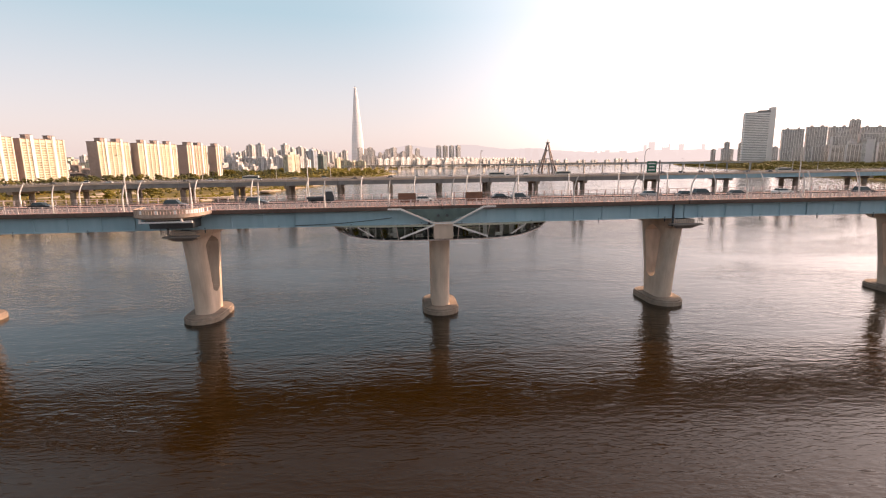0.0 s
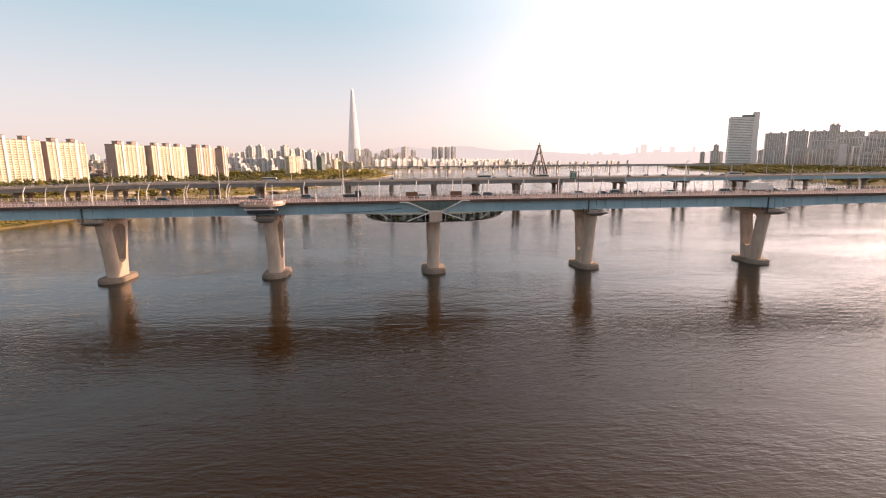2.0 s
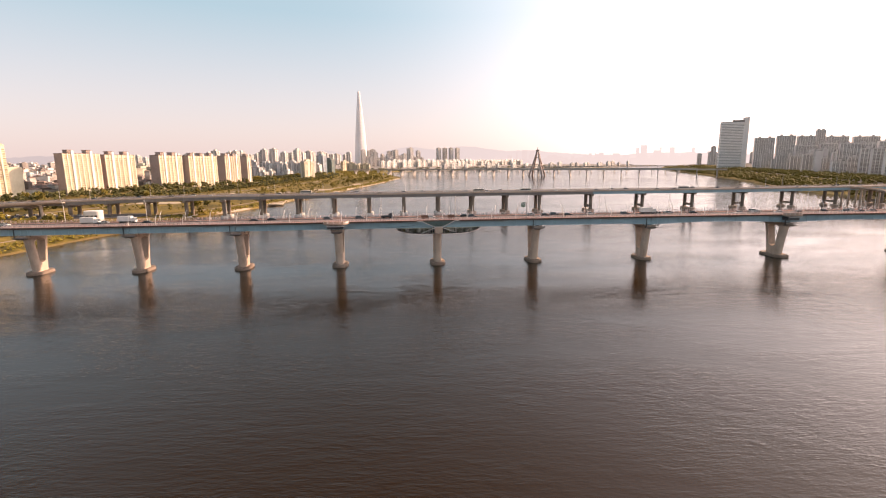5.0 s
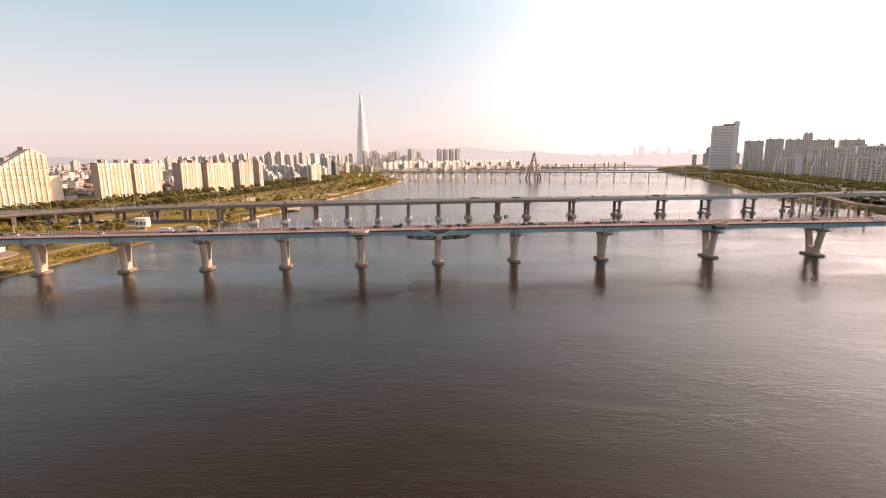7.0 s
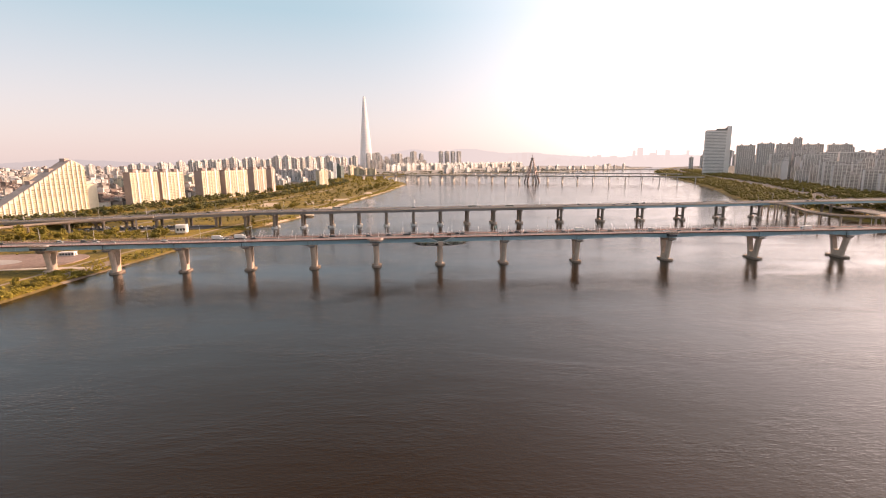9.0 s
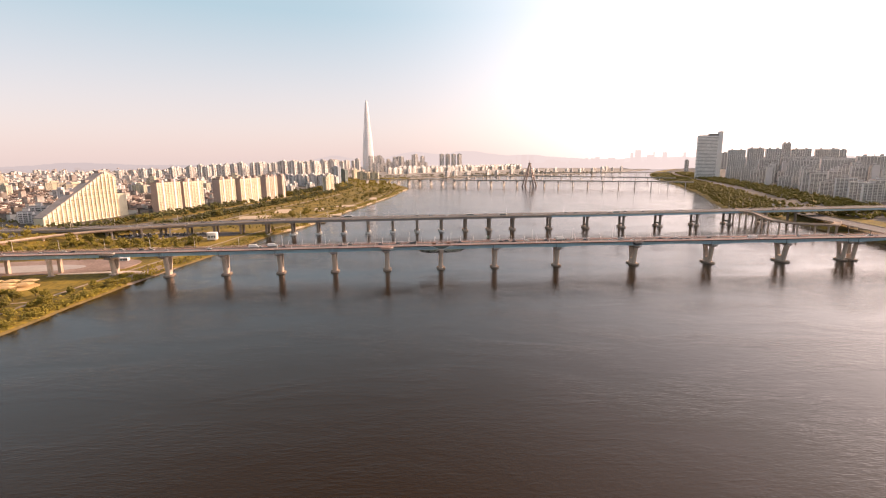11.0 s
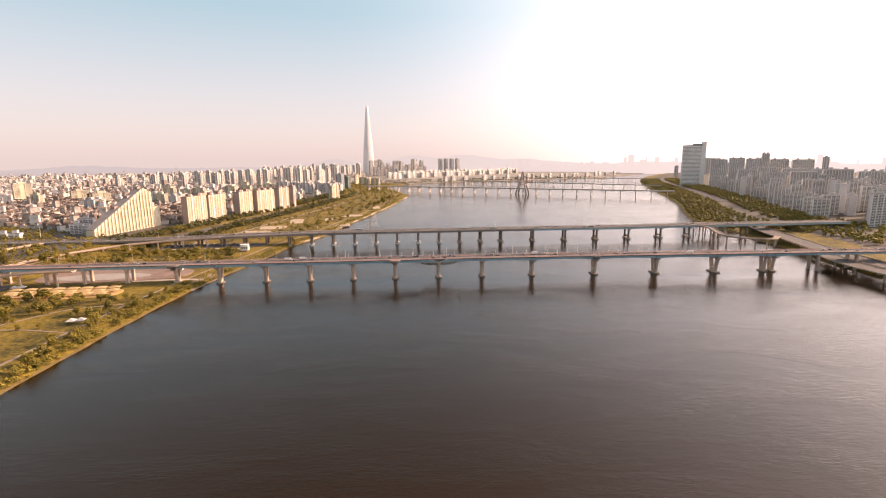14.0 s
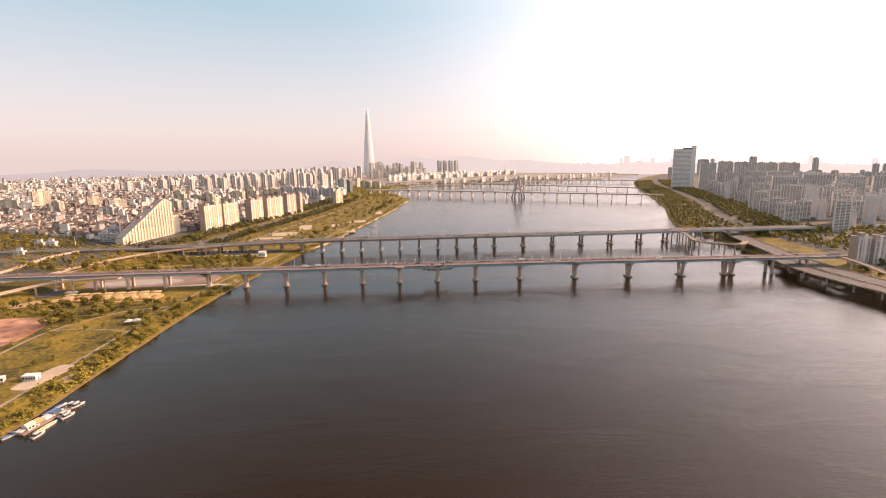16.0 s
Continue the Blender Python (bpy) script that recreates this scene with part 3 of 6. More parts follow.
def land_pier(x, low):
    """On the bank the deck stands on pairs of plain rectangular columns."""
    top = girder_bottom(x) - 0.35
    p = part("pier", Shape().box(-1.6, 1.6, -9.0, 9.0, top - 1.8, top), CONCRETE, bridge_1, "plain concrete pier with two columns and a cross head")
    p.matrix_world = axis_pose(axis_1, x)
    for o in (-6.4, 6.4):
        part("column", Shape().box(-1.35, 1.35, o - 1.6, o + 1.6, low - 1.0, top - 1.804), CONCRETE, p)
        part("footing", Shape().box(-2.4, 2.4, o - 2.6, o + 2.6, low - 1.2, low + 0.4), CONCRETE_DARK, p)
        part("bearing", Shape().box(-0.9, 0.9, o - 1.0, o + 1.0, top + 0.002, top + 0.36), DARK_STEEL, p)


for x in PIERS_1:
    low = 0.0 if -290 < x < 440 else max(ground_z(x, axis_1(x)) - 0.6, 0.0)
    if x < -320:
        land_pier(x, low + 0.6)
    else:
        pier_1(x, BIG_1.get(x, 1.0), low)
land_pier(458, 0.0)
land_pier(506, 0.5)


# ---- the second road bridge, downstream ----
axis_2 = curve([(-900, 177), (-700, 189), (-450, 207), (-236, 225), (0, 243), (104, 251), (215, 257), (325, 263), (437, 275), (560, 287), (760, 301), (900, 309)])
deck_2 = curve([(-900, 15.9), (-600, 16.1), (-500, 16.3), (-425, 17.0), (-300, 20.2), (-225, 21.5), (-150, 21.6), (0, 21.6), (900, 21.6)])     # falls towards the levee
bridge_2 = thing("girder_bridge", "long grey concrete and steel girder bridge on paired columns", "bridge")
PIERS_2 = [-241.5 + 34.9 * i for i in range(-9, 11)] + [162, 217.5, 272, 328, 386, 439, 496, 547]


def build_bridge_2():
    ends = [-880, -700, -620] + PIERS_2 + [620, 740]
    for a, b in zip(ends, ends[1:]):
        a, b = a + 0.1, b - 0.1
        blue = a > 130
        s = Shape()
        strip(s, axis_2, a, b, lambda x: [(o, deck_2(x) + z) for o, z in ((-13, -0.9), (13, -0.9), (13, 0.35), (12.7, 0.35), (12.7, 0), (-12.7, 0), (-12.7, 0.35), (-13, 0.35))], step=17)
        deck = part("deck", s, CONCRETE, bridge_2, "grey concrete deck with solid parapets")
        s = Shape()
        strip(s, axis_2, a, b, lambda x: rect(-12.4, 12.4, deck_2(x) + 0.004, deck_2(x) + 0.03), step=17)
        part("roadway", s, ASPHALT, deck)
        for o in (-12.5, -5.2, 2.9, 10.2):
            s = Shape()
            strip(s, axis_2, a, b, lambda x: rect(o, o + 2.3, deck_2(x) - 3.7, deck_2(x) - 0.904), step=17)
            part("girder", s, BLUE if blue else GREY_STEEL, bridge_2)
        for o in (-12.85, 12.85):
            s = Shape()
            for z in (0.7, 1.1):
                strip(s, axis_2, a, b, lambda x: rect(o - 0.05, o + 0.05, deck_2(x) + z, deck_2(x) + z + 0.09), step=17)
            for x in along(axis_2, a + 0.3, b - 0.3, 2.4):
                s.box(-0.07, 0.07, -0.07, 0.07, 0.354, 1.2, 0, axis_pose(axis_2, x, o, deck_2(x)))
            part("handrail", s, RAIL, bridge_2, "pale open steel handrail")


def pier_2(x):
    land = x < -250 or x > 500
    low = ground_z(x, axis_2(x)) - 0.5 if land else -1.5
    big = x > 140
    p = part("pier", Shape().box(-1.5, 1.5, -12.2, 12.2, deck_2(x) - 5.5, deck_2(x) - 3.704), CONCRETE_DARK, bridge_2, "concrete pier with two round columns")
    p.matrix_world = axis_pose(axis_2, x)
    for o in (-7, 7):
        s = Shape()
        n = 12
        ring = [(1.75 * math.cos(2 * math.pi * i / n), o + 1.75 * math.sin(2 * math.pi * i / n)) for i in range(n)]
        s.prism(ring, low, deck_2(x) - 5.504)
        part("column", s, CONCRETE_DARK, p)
        if not land:
            s = Shape()
            ring = [(3.9 * math.cos(2 * math.pi * i / n), o + 3.9 * math.sin(2 * math.pi * i / n)) for i in range(n)]
            s.prism(ring, -1.0, 2.2)
            part("footing", s, WHITE if x < 30 else CONCRETE, p, "pale round footing")
    if big and not land:
        part("strut", Shape().box(-1.2, 1.2, -5.3, 5.3, 4.4, 6.4), CONCRETE_DARK, p)


build_bridge_2()
for x in PIERS_2:
    pier_2(x)


# ---- the cable-stayed bridge and two more bridges far downstream ----
def far_bridge(label, p0, p1, deck, spacing, width, depth, mat):
    b = thing("far_bridge", label, "bridge")
    d = Vector((p1[0] - p0[0], p1[1] - p0[1], 0))
    length, ang = d.length, math.degrees(math.atan2(d.y, d.x))
    b.matrix_world = turned(p0[0], p0[1], 0, ang)
    part("deck", Shape().box(0, length, -width / 2, width / 2, deck - depth, deck), mat, b)
    part("parapet", Shape().box(0, length, -width / 2 - 0.3, -width / 2 - 0.004, deck - 0.6, deck + 1.0), CONCRETE, b)
    x = spacing * 0.5
    while x < length:
        p = part("pier", Shape().box(-1.1, 1.1, -width * 0.32, width * 0.32, -1, deck - depth - 0.004), mat, b)
        p.location = (x, 0, 0)
        part("pier_cap", Shape().box(-1.5, 1.5, -width * 0.46, width * 0.46, deck - depth - 1.6, deck - depth - 0.002), mat, p)
        x += spacing
    return b


far_bridge("pale concrete bridge with a four-legged pylon in mid-river", (-330, 1695), (837, 1128), 23.5, 52, 30, 3.0, FAR_CONCRETE)
far_bridge("low railway bridge across the hazy river", (150, 2270), (1010, 1603), 17.0, 50, 14, 3.0, FAR_CONCRETE)
far_bridge("distant road bridge in haze", (560, 2690), (1340, 2325), 17.0, 50, 24, 3.0, FAR_CONCRETE)


def build_pylon():
    t = thing("pylon", "tall four-legged concrete bridge pylon meeting in a crown", "pylon", at=turned(344, 1367, 0, -26))
    for sx, sy in ((-1, -1), (1, -1), (1, 1), (-1, 1)):
        s = Shape()
        rings = []
        for z, r, h in ((-1, 22, 2.6), (60, 6.5, 2.0), (80, 2.6, 1.6)):
            rings.append([(sx * r + a * h, sy * r * 0.95 + b * h, z) for a, b in ((-1, -1), (1, -1), (1, 1), (-1, 1))])
        s.loft(rings)
        part("leg", s, WALL_BROWN, t)
    s = Shape()
    s.prism([(4.6 * math.cos(i * math.pi / 4), 4.6 * math.sin(i * math.pi / 4)) for i in range(8)], 79, 86)
    s.prism([(6 * math.cos(i * math.pi / 4), 6 * math.sin(i * math.pi / 4)) for i in range(8)], 84, 86.5)
    s.tube([(0, 0, 86), (0, 0, 97)], [1.6, 0.3], 6)
    part("crown", s, WALL_BROWN, t)
    for z, r in ((36, 13.0), (60, 6.5)):
        s = Shape()
        for a in (-1, 1):
            s.box(-r, r, a * r * 0.95 - 1.2, a * r * 0.95 + 1.2, z, z + 2.5)
            s.box(a * r - 1.2, a * r + 1.2, -r * 0.9, r * 0.9, z + 0.01, z + 2.48)
        part("cross_beam", s, WALL_BROWN, t)


build_pylon()


# ---- the glass skyscraper ----
def build_tower():
    t = thing("skyscraper", "very tall tapering silver glass tower", "skyscraper", at=turned(-550, 3510, 0, 38))
    s = Shape()
    n = 24
    rings = []
    for z, r in ((14, 44), (60, 43), (130, 40.5), (210, 36), (290, 30.5), (370, 23.5), (440, 18.5), (500, 13.8), (540, 10.2), (556, 8.6)):
        ring = []
        for i in range(n):
            a = 2 * math.pi * i / n
            c, si = math.cos(a), math.sin(a)
            q = (abs(c) ** 3.2 + abs(si) ** 3.2) ** (-1 / 3.2)
            ring.append((r * q * c, r * q * si, z))
        rings.append(ring)
    s.loft(rings)
    part("glass_shaft", s, TOWER_GLASS, t)
    for side in (-1, 1):
        s = Shape()
        s.loft([[(side * 1.2, -8.2, 555), (side * 8.4, -8.2, 555), (side * 8.4, 8.2, 555), (side * 1.2, 8.2, 555)], [(side * 2.5, -4, 571 - side), (side * 5.5, -4, 569 - side), (side * 5.5, 4, 569 - side), (side * 2.5, 4, 571 - side)]])
        part("crown_blade", s, TOWER_GLASS, t)
    for z in range(40, 540, 20):
        r = 0
        for (za, ra), (zb, rb) in zip(((14, 44), (60, 43), (130, 40.5), (210, 36), (290, 30.5), (370, 23.5), (440, 18.5), (500, 13.8)), ((60, 43), (130, 40.5), (210, 36), (290, 30.5), (370, 23.5), (440, 18.5), (500, 13.8), (560, 8.4))):
            if za <= z <= zb:
                r = ra + (rb - ra) * (z - za) / (zb - za)
        s = Shape()
        ring = []
        for i in range(n):
            a = 2 * math.pi * i / n
            c, si = math.cos(a), math.sin(a)
            q = (abs(c) ** 3.2 + abs(si) ** 3.2) ** (-1 / 3.2) * (r + 0.25)
            ring.append((q * c, q * si))
        s.prism(ring, z, z + 1.6)
        part("floor_band", s, WALL_GREY, t)


build_tower()


# ---- apartment slabs ----
def slab(label, x, y, deg, length, deep, base, top, mats, name="apartment_block", bays=0, category="apartment building", group="", lifts=2, detail=True):
    """A slab block: its long front runs from (x, y) along deg, its depth lies to the left of that way."""
    t = thing(name, label, category, group, at=turned(x, y, 0, deg))
    wall, side, roofm = mats
    s = Shape()
    s.box(0, length, 0, deep, base - 3, top)
    s.m = [0] * 6
    for i, f in enumerate(s.f):
        vs = [s.v[j] for j in f]
        if max(v[0] for v in vs) - min(v[0] for v in vs) < 0.01:
            s.m[i] = 1
    part("wall", s, [wall, side], t)
    s = Shape()
    s.box(-0.3, length + 0.3, -0.3, deep + 0.3, top + 0.004, top + 0.9)
    part("roof", s, roofm, t)
    for i in range(lifts):
        c = length * (i + 0.5) / lifts
        s = Shape()
        s.box(c - 3.6, c + 3.6, deep * 0.25, deep * 0.8, top + 0.9, top + 5.2)
        s.box(c - 4.1, c + 4.1, deep * 0.2, deep * 0.85, top + 5.2, top + 5.8, 1)
        part("lift_house", s, [side, roofm], t)
        if detail:
            part("stair_tower", Shape().box(c - 1.7, c + 1.7, -1.5, -0.004, base, top + 4.6), WALL_PALE, t, "pale stair tower")
    bays = bays or max(2, round(length / 7.5))
    floors = int((top - base - 3) / 2.9)
    bw = length / bays
    # pilasters between the bays, balcony bands and panes; far off on both long fronts
    pil = Shape().box(-0.8, 0.8, -1.0, 0, base, top + 0.5)
    band = Shape().box(0.6, length - 0.6, -0.7, 0, -0.55, 0.45)
    if detail:
        pil, band = pil.mesh("pilaster", WALL_LIGHT if wall in (WALL_CREAM, WALL_ROSE) else wall), band.mesh("balcony_band", wall)
    for sgn, y0 in ((-1, 0.0),) if detail else ((-1, 0.0), (1, deep)):
        front = turned(0, 0, 0) if sgn < 0 else turned(length, deep, 0, 180)
        bands = Shape()
        for i in range(bays + 1):
            c = min(max(i * bw, 0.82), length - 0.82)
            if detail:
                part("pilaster", pil, None, t).matrix_local = front @ turned(c, 0, 0)
            else:
                bands.box(c - 0.55, c + 0.55, min(y0, y0 + sgn * 1.0), max(y0, y0 + sgn * 1.0), base, top + 0.5)
        for j in range(floors + 1):
            z = base + 2.6 + 2.9 * j
            if detail:
                part("balcony_band", band, None, t).matrix_local = front @ turned(0, 0, z)
            else:
                bands.box(0.6, length - 0.6, min(y0, y0 + sgn * 0.7), max(y0, y0 + sgn * 0.7), z - 0.55, z + 0.45)
        if not detail:
            part("balcony_banding", bands, wall, t)["kind"] = "stuff"
        s = Shape()
        for i in range(bays):
            for j in range(floors):
                z = base + 3.1 + 2.9 * j
                for q in (0.12, 0.53):
                    s.face([(i * bw + bw * q, y0 + sgn * 0.12, z), (i * bw + bw * (q + 0.36), y0 + sgn * 0.12, z), (i * bw + bw * (q + 0.36), y0 + sgn * 0.12, z + 1.7), (i * bw + bw * q, y0 + sgn * 0.12, z + 1.7)][::-sgn])
        part("window_panes", s, PANE_WARM if wall in (WALL_CREAM, WALL_ROSE) else PANE, t)["kind"] = "stuff"
    return t


CREAM = (WALL_CREAM, WALL_BROWN, ROOF_BROWN)
L_AP = "cream high-rise slab block with brown gable ends and balconies"
slab(L_AP, -500, 416, 78, 58, 13, 11, 67, CREAM, group="riverside blocks")
slab(L_AP, -486, 480, 78, 55, 13, 11, 66, CREAM, group="riverside blocks")
slab(L_AP, -457, 570, 78, 53, 17, 11, 66, CREAM, group="riverside blocks")
slab(L_AP, -436, 626, 78, 78, 12, 11, 65.5, CREAM, group="riverside blocks", lifts=3)
ROSE = (WALL_ROSE, WALL_BROWN, ROOF_BROWN)
L_ROSE = "rose-brown high-rise slab block with cream balconies"
slab(L_ROSE, -415, 728, 78, 50, 18, 11, 66, ROSE, group="riverside blocks")
slab(L_ROSE, -400, 803, 78, 14, 15, 11, 66, ROSE, group="riverside blocks", lifts=1)


def wedge_block():
    """The great stepped block whose roof climbs in one long slope."""
    t = thing("stepped_apartment_block", "huge cream block with a long sloping stepped roofline", "apartment building", at=turned(-576, 252, 0, 82))
    length, deep, base = 144.0, 15.0, 11.0
    bays, bw = 18, 8.0

    def roof(x):
        return 24 + (88 - 24) * min(1.0, x / 122) if x < 122 else 88 - (x - 122) * 0.5

    for i in range(bays):
        x0, x1 = i * bw, (i + 1) * bw
        top = roof((x0 + x1) / 2)
        s = Shape()
        s.loft([[(x0, 0, base - 3), (x1, 0, base - 3), (x1, deep, base - 3), (x0, deep, base - 3)], [(x0, 0, roof(x0)), (x1, 0, roof(x1)), (x1, deep, roof(x1)), (x0, deep, roof(x0))]])
        bay = part("bay", s, WALL_CREAM, t)
        s = Shape()
        s.loft([[(x0, -0.5, roof(x0) + 0.004), (x1, -0.5, roof(x1) + 0.004), (x1, deep + 0.5, roof(x1) + 0.004), (x0, deep + 0.5, roof(x0) + 0.004)], [(x0, -0.5, roof(x0) + 1.2), (x1, -0.5, roof(x1) + 1.2), (x1, deep + 0.5, roof(x1) + 1.2), (x0, deep + 0.5, roof(x0) + 1.2)]])
        part("roof", s, ROOF_GREY if i < 15 else WALL_CREAM, bay)
        s = Shape()
        s.box(x0 + 0.02, x0 + 2.3, -1.5, 0, base, roof(x0 + 1.1) + 0.8)
        part("pilaster", s, WALL_LIGHT, bay)
        s, p = Shape(), Shape()
        for j in range(int((min(roof(x0), roof(x1)) - base - 3) / 2.9)):
            z = base + 2.4 + 2.9 * j
            s.box(x0 + 2.35, x1 - 0.05, -0.2, 0, z - 0.3, z + 0.3)
            p.face([(x0 + 2.6, -0.05, z + 0.31), (x1 - 0.2, -0.05, z + 0.31), (x1 - 0.2, -0.05, z + 2.44), (x0 + 2.6, -0.05, z + 2.44)])
        part("balcony_banding", s, WALL_CREAM, bay)["kind"] = "stuff"
        part("window_panes", p, PANE_WARM, bay)["kind"] = "stuff"
    for x in (56, 88, 116):
        s = Shape()
        s.box(x, x + 8, deep * 0.35, deep * 0.9, roof(x) - 2, roof(x) + 6)
        part("lift_house", s, WALL_BROWN, t)
    s = Shape().box(length + 0.01, length + 20, 1, deep - 1, base - 3, 50)
    part("end_wing", s, WALL_CREAM, t)


wedge_block()
GREYS = (WALL_GREY, WALL_GREY, ROOF_GREY)
for x, y, ln, top in ((-646, 292, 20, 30), (-622, 288, 16, 25), (-652, 322, 24, 36)):
    slab("grey stepped block beside the sloping one", x, y, 20, ln, 13, 11, top, GREYS, name="low_block", category="building", group="low blocks by the levee", lifts=1, detail=False)
for x, y, ln, top in ((-706, 238, 16, 22), (-732, 246, 14, 20), (-704, 168, 14, 18)):
    slab("white flat-roofed block among the levee trees", x, y, 14, ln, 11, 11, top, (WHITE, WALL_PALE, ROOF_GREY), name="low_block", category="building", group="white blocks by the levee", lifts=1, detail=False)


def light_mast(x, y, high):
    t = thing("light_mast", "tall pale mast with a cross-arm of floodlights", "mast", at=turned(x, y, ground_z(x, y), 20))
    part("pole", Shape().tube([(0, 0, -0.5), (0, 0, high)], [0.55, 0.3], 8), WHITE, t)
    part("cross_arm", Shape().box(-3.2, 3.2, -0.2, 0.2, high - 2.2, high - 1.7).box(-2.6, 2.6, -0.2, 0.2, high - 0.4, high), WHITE, t)
    for a in (-2.6, -1.3, 1.3, 2.6):
        part("floodlight", Shape().box(a - 0.45, a + 0.45, -0.6, -0.21, high - 2.5, high - 1.4), GREY_STEEL, t)


light_mast(-633, 213, 25)


def tower_block(label, floors, plan, mats, name="apartment_tower", group="distant towers"):
    """A distant tower: notched plan, floor lines, lift house; built at the origin, to be copied."""
    lx, ly = plan
    top = floors * 2.9
    t = thing(name, label, "apartment building", group)
    s = Shape()
    s.prism([(-lx, -ly), (-lx * 0.25, -ly), (-lx * 0.25, -ly + 1.6), (lx * 0.25, -ly + 1.6), (lx * 0.25, -ly), (lx, -ly), (lx, ly), (lx * 0.25, ly), (lx * 0.25, ly - 1.6), (-lx * 0.25, ly - 1.6), (-lx * 0.25, ly), (-lx, ly)], -6, top)
    part("wall", s, mats[0], t)
    part("roof", Shape().box(-lx - 0.3, lx + 0.3, -ly - 0.3, ly + 0.3, top + 0.004, top + 1.1), mats[1], t)
    part("lift_house", Shape().box(-lx * 0.4, lx * 0.4, -ly * 0.5, ly * 0.5, top + 1.1, top + 6.5), mats[0], t)
    s = Shape()
    for j in range(1, floors):
        z = j * 2.9
        for x0, x1 in ((-lx + 0.8, -lx * 0.32), (lx * 0.32, lx - 0.8)):
            for y in (-ly - 0.06, ly + 0.06):
                s.face([(x0, y, z), (x1, y, z), (x1, y, z + 1.5), (x0, y, z + 1.5)])
        for x in (-lx - 0.06, lx + 0.06):
            s.face([(x, -ly * 0.6, z), (x, ly * 0.6, z), (x, ly * 0.6, z + 1.5), (x, -ly * 0.6, z + 1.5)])
    part("window_panes", s, PANE, t)["kind"] = "stuff"
    return t


rng = random.Random(4)
PALE = (WALL_TOWER, ROOF_GREY)
KINDS = [tower_block("pale high-rise apartment tower in the hazy city", 31, (13, 9), PALE), tower_block("pale slim high-rise tower among its like", 28, (10, 10), PALE),
         tower_block("cream slab tower above the low houses", 15, (24, 6.5), (WALL_CREAM, ROOF_GREY), "slab_tower"), tower_block("grey mid-rise block among houses", 12, (16, 8), (WALL_GREY, ROOF_GREY), "mid_rise_block"),
         tower_block("white mid-rise block catching the sun", 10, (12, 8), (WHITE, ROOF_GREY), "mid_rise_block")]
KINDS.append(tower_block("very tall pale tower far off near the skyscraper", 44, (14, 12), PALE, "high_rise_tower"))
KINDS.append(tower_block("white slab block on the far shore", 13, (22, 6.5), (WHITE, WALL_PALE), "shore_apartments"))
used = [False] * 7


def put_block(k, x, y, deg, sink=0.0):
    m = turned(x, y, ground_z(x, y) - sink, deg)
    if used[k]:
        return copy_thing(KINDS[k], m)
    used[k] = True
    KINDS[k].matrix_world = m
    return KINDS[k]


# rows of towers inland of the left bank, towards the skyscraper
spots = []


def free_spot(x, y, r):
    for a, b, c in spots:
        if (a - x) ** 2 + (b - y) ** 2 < (r + c) ** 2:
            return False
    spots.append((x, y, r))
    return True


for row in range(12):
    for col in range(16):
        y = 1660 + row * 165 + rng.uniform(-40, 40)
        x = bank_left(min(y, 1900)) - 330 - col * 74 - rng.uniform(0, 30)
        if y > 3350 and abs(x + 565) < 160:
            continue
        if rng.random() < (0.9 if row < 5 and col < 9 else 0.6) and free_spot(x, y, 19 if row < 5 else 24):
            put_block(rng.choice((0, 0, 1, 1)), x, y, rng.choice((72, -16, -18, -22)) + rng.uniform(-5, 5), rng.uniform(-4, 14) + 4.2 * max(0, col - 4))
for i in range(70):
    y = rng.uniform(850, 1500)
    x = bank_left(y) - rng.uniform(300, 900)
    if free_spot(x, y, 22):
        put_block(rng.choice((3, 3, 4, 2)), x, y, rng.choice((68, -20, -24)), rng.uniform(4, 16))
# a lone cluster of slim towers, and a small cream block in the park trees
for i in range(4):
    put_block(5, 40 + 46 * i, 3400 + 12 * (i % 2), 38, 2)
put_block(2, -345, 1092, 72, -4)
# a lower row of white and grey blocks before the towers
for i in range(16):
    x = -640 + 17 * i
    put_block(3 if i % 3 else 4, x, 1405 - 0.27 * (x + 600) + rng.uniform(-25, 35), -20 + rng.uniform(-4, 4), rng.uniform(-9, -2))
# glass offices and pale podium blocks below the skyscraper
for label, floors, plan, mats, x, y in (("blue-grey glass office block among pale towers", 23, (15, 12), (BLUE_GLASS, ROOF_GREY), -430, 1640), ("dull green glass office block", 20, (17, 12), (TEAL, ROOF_GREY), -425, 1760)):
    tower_block(label, floors, plan, mats, "office_block").matrix_world = turned(x, y, ground_z(x, y), -20)
for x, y, deg, sink in ((-400, 2150, -20, 4), (-362, 2140, 64, 10), (-330, 2120, -20, 8), (-440, 2190, 64, 0)):
    put_block(2, x, y, deg, sink)
put_block(2, -1304, 993, 60, -12)
# the row of pale slabs on the far shore, and tall towers behind them
for i in range(34):
    x = -210 + i * 30
    y = 2640 + (x + 150) * 1.1 + (i % 3) * 14
    if y < 3900:
        put_block(6, x - 60, y + 110, 56 + rng.uniform(-5, 5), rng.uniform(2, 9))
        put_block(6, x - 95 + rng.uniform(-8, 8), y + 165, 56 + rng.uniform(-5, 5), rng.uniform(-6, 4))
for i in range(22):
    y = 2440 + i * 40
    x = bank_left(y) - rng.uniform(55, 130)
    put_block(6 if i % 4 else 3, x, y + 20, 50 + rng.uniform(-8, 8), rng.uniform(2, 14))
for i in range(70):
    x, y = rng.uniform(-520, -90), rng.uniform(3050, 3950)
    if abs(x + 565) > 90 and free_spot(x, y, 24):
        put_block(rng.choice((0, 1, 0, 1, 5)), x, y, rng.uniform(28, 46), rng.uniform(0, 40))
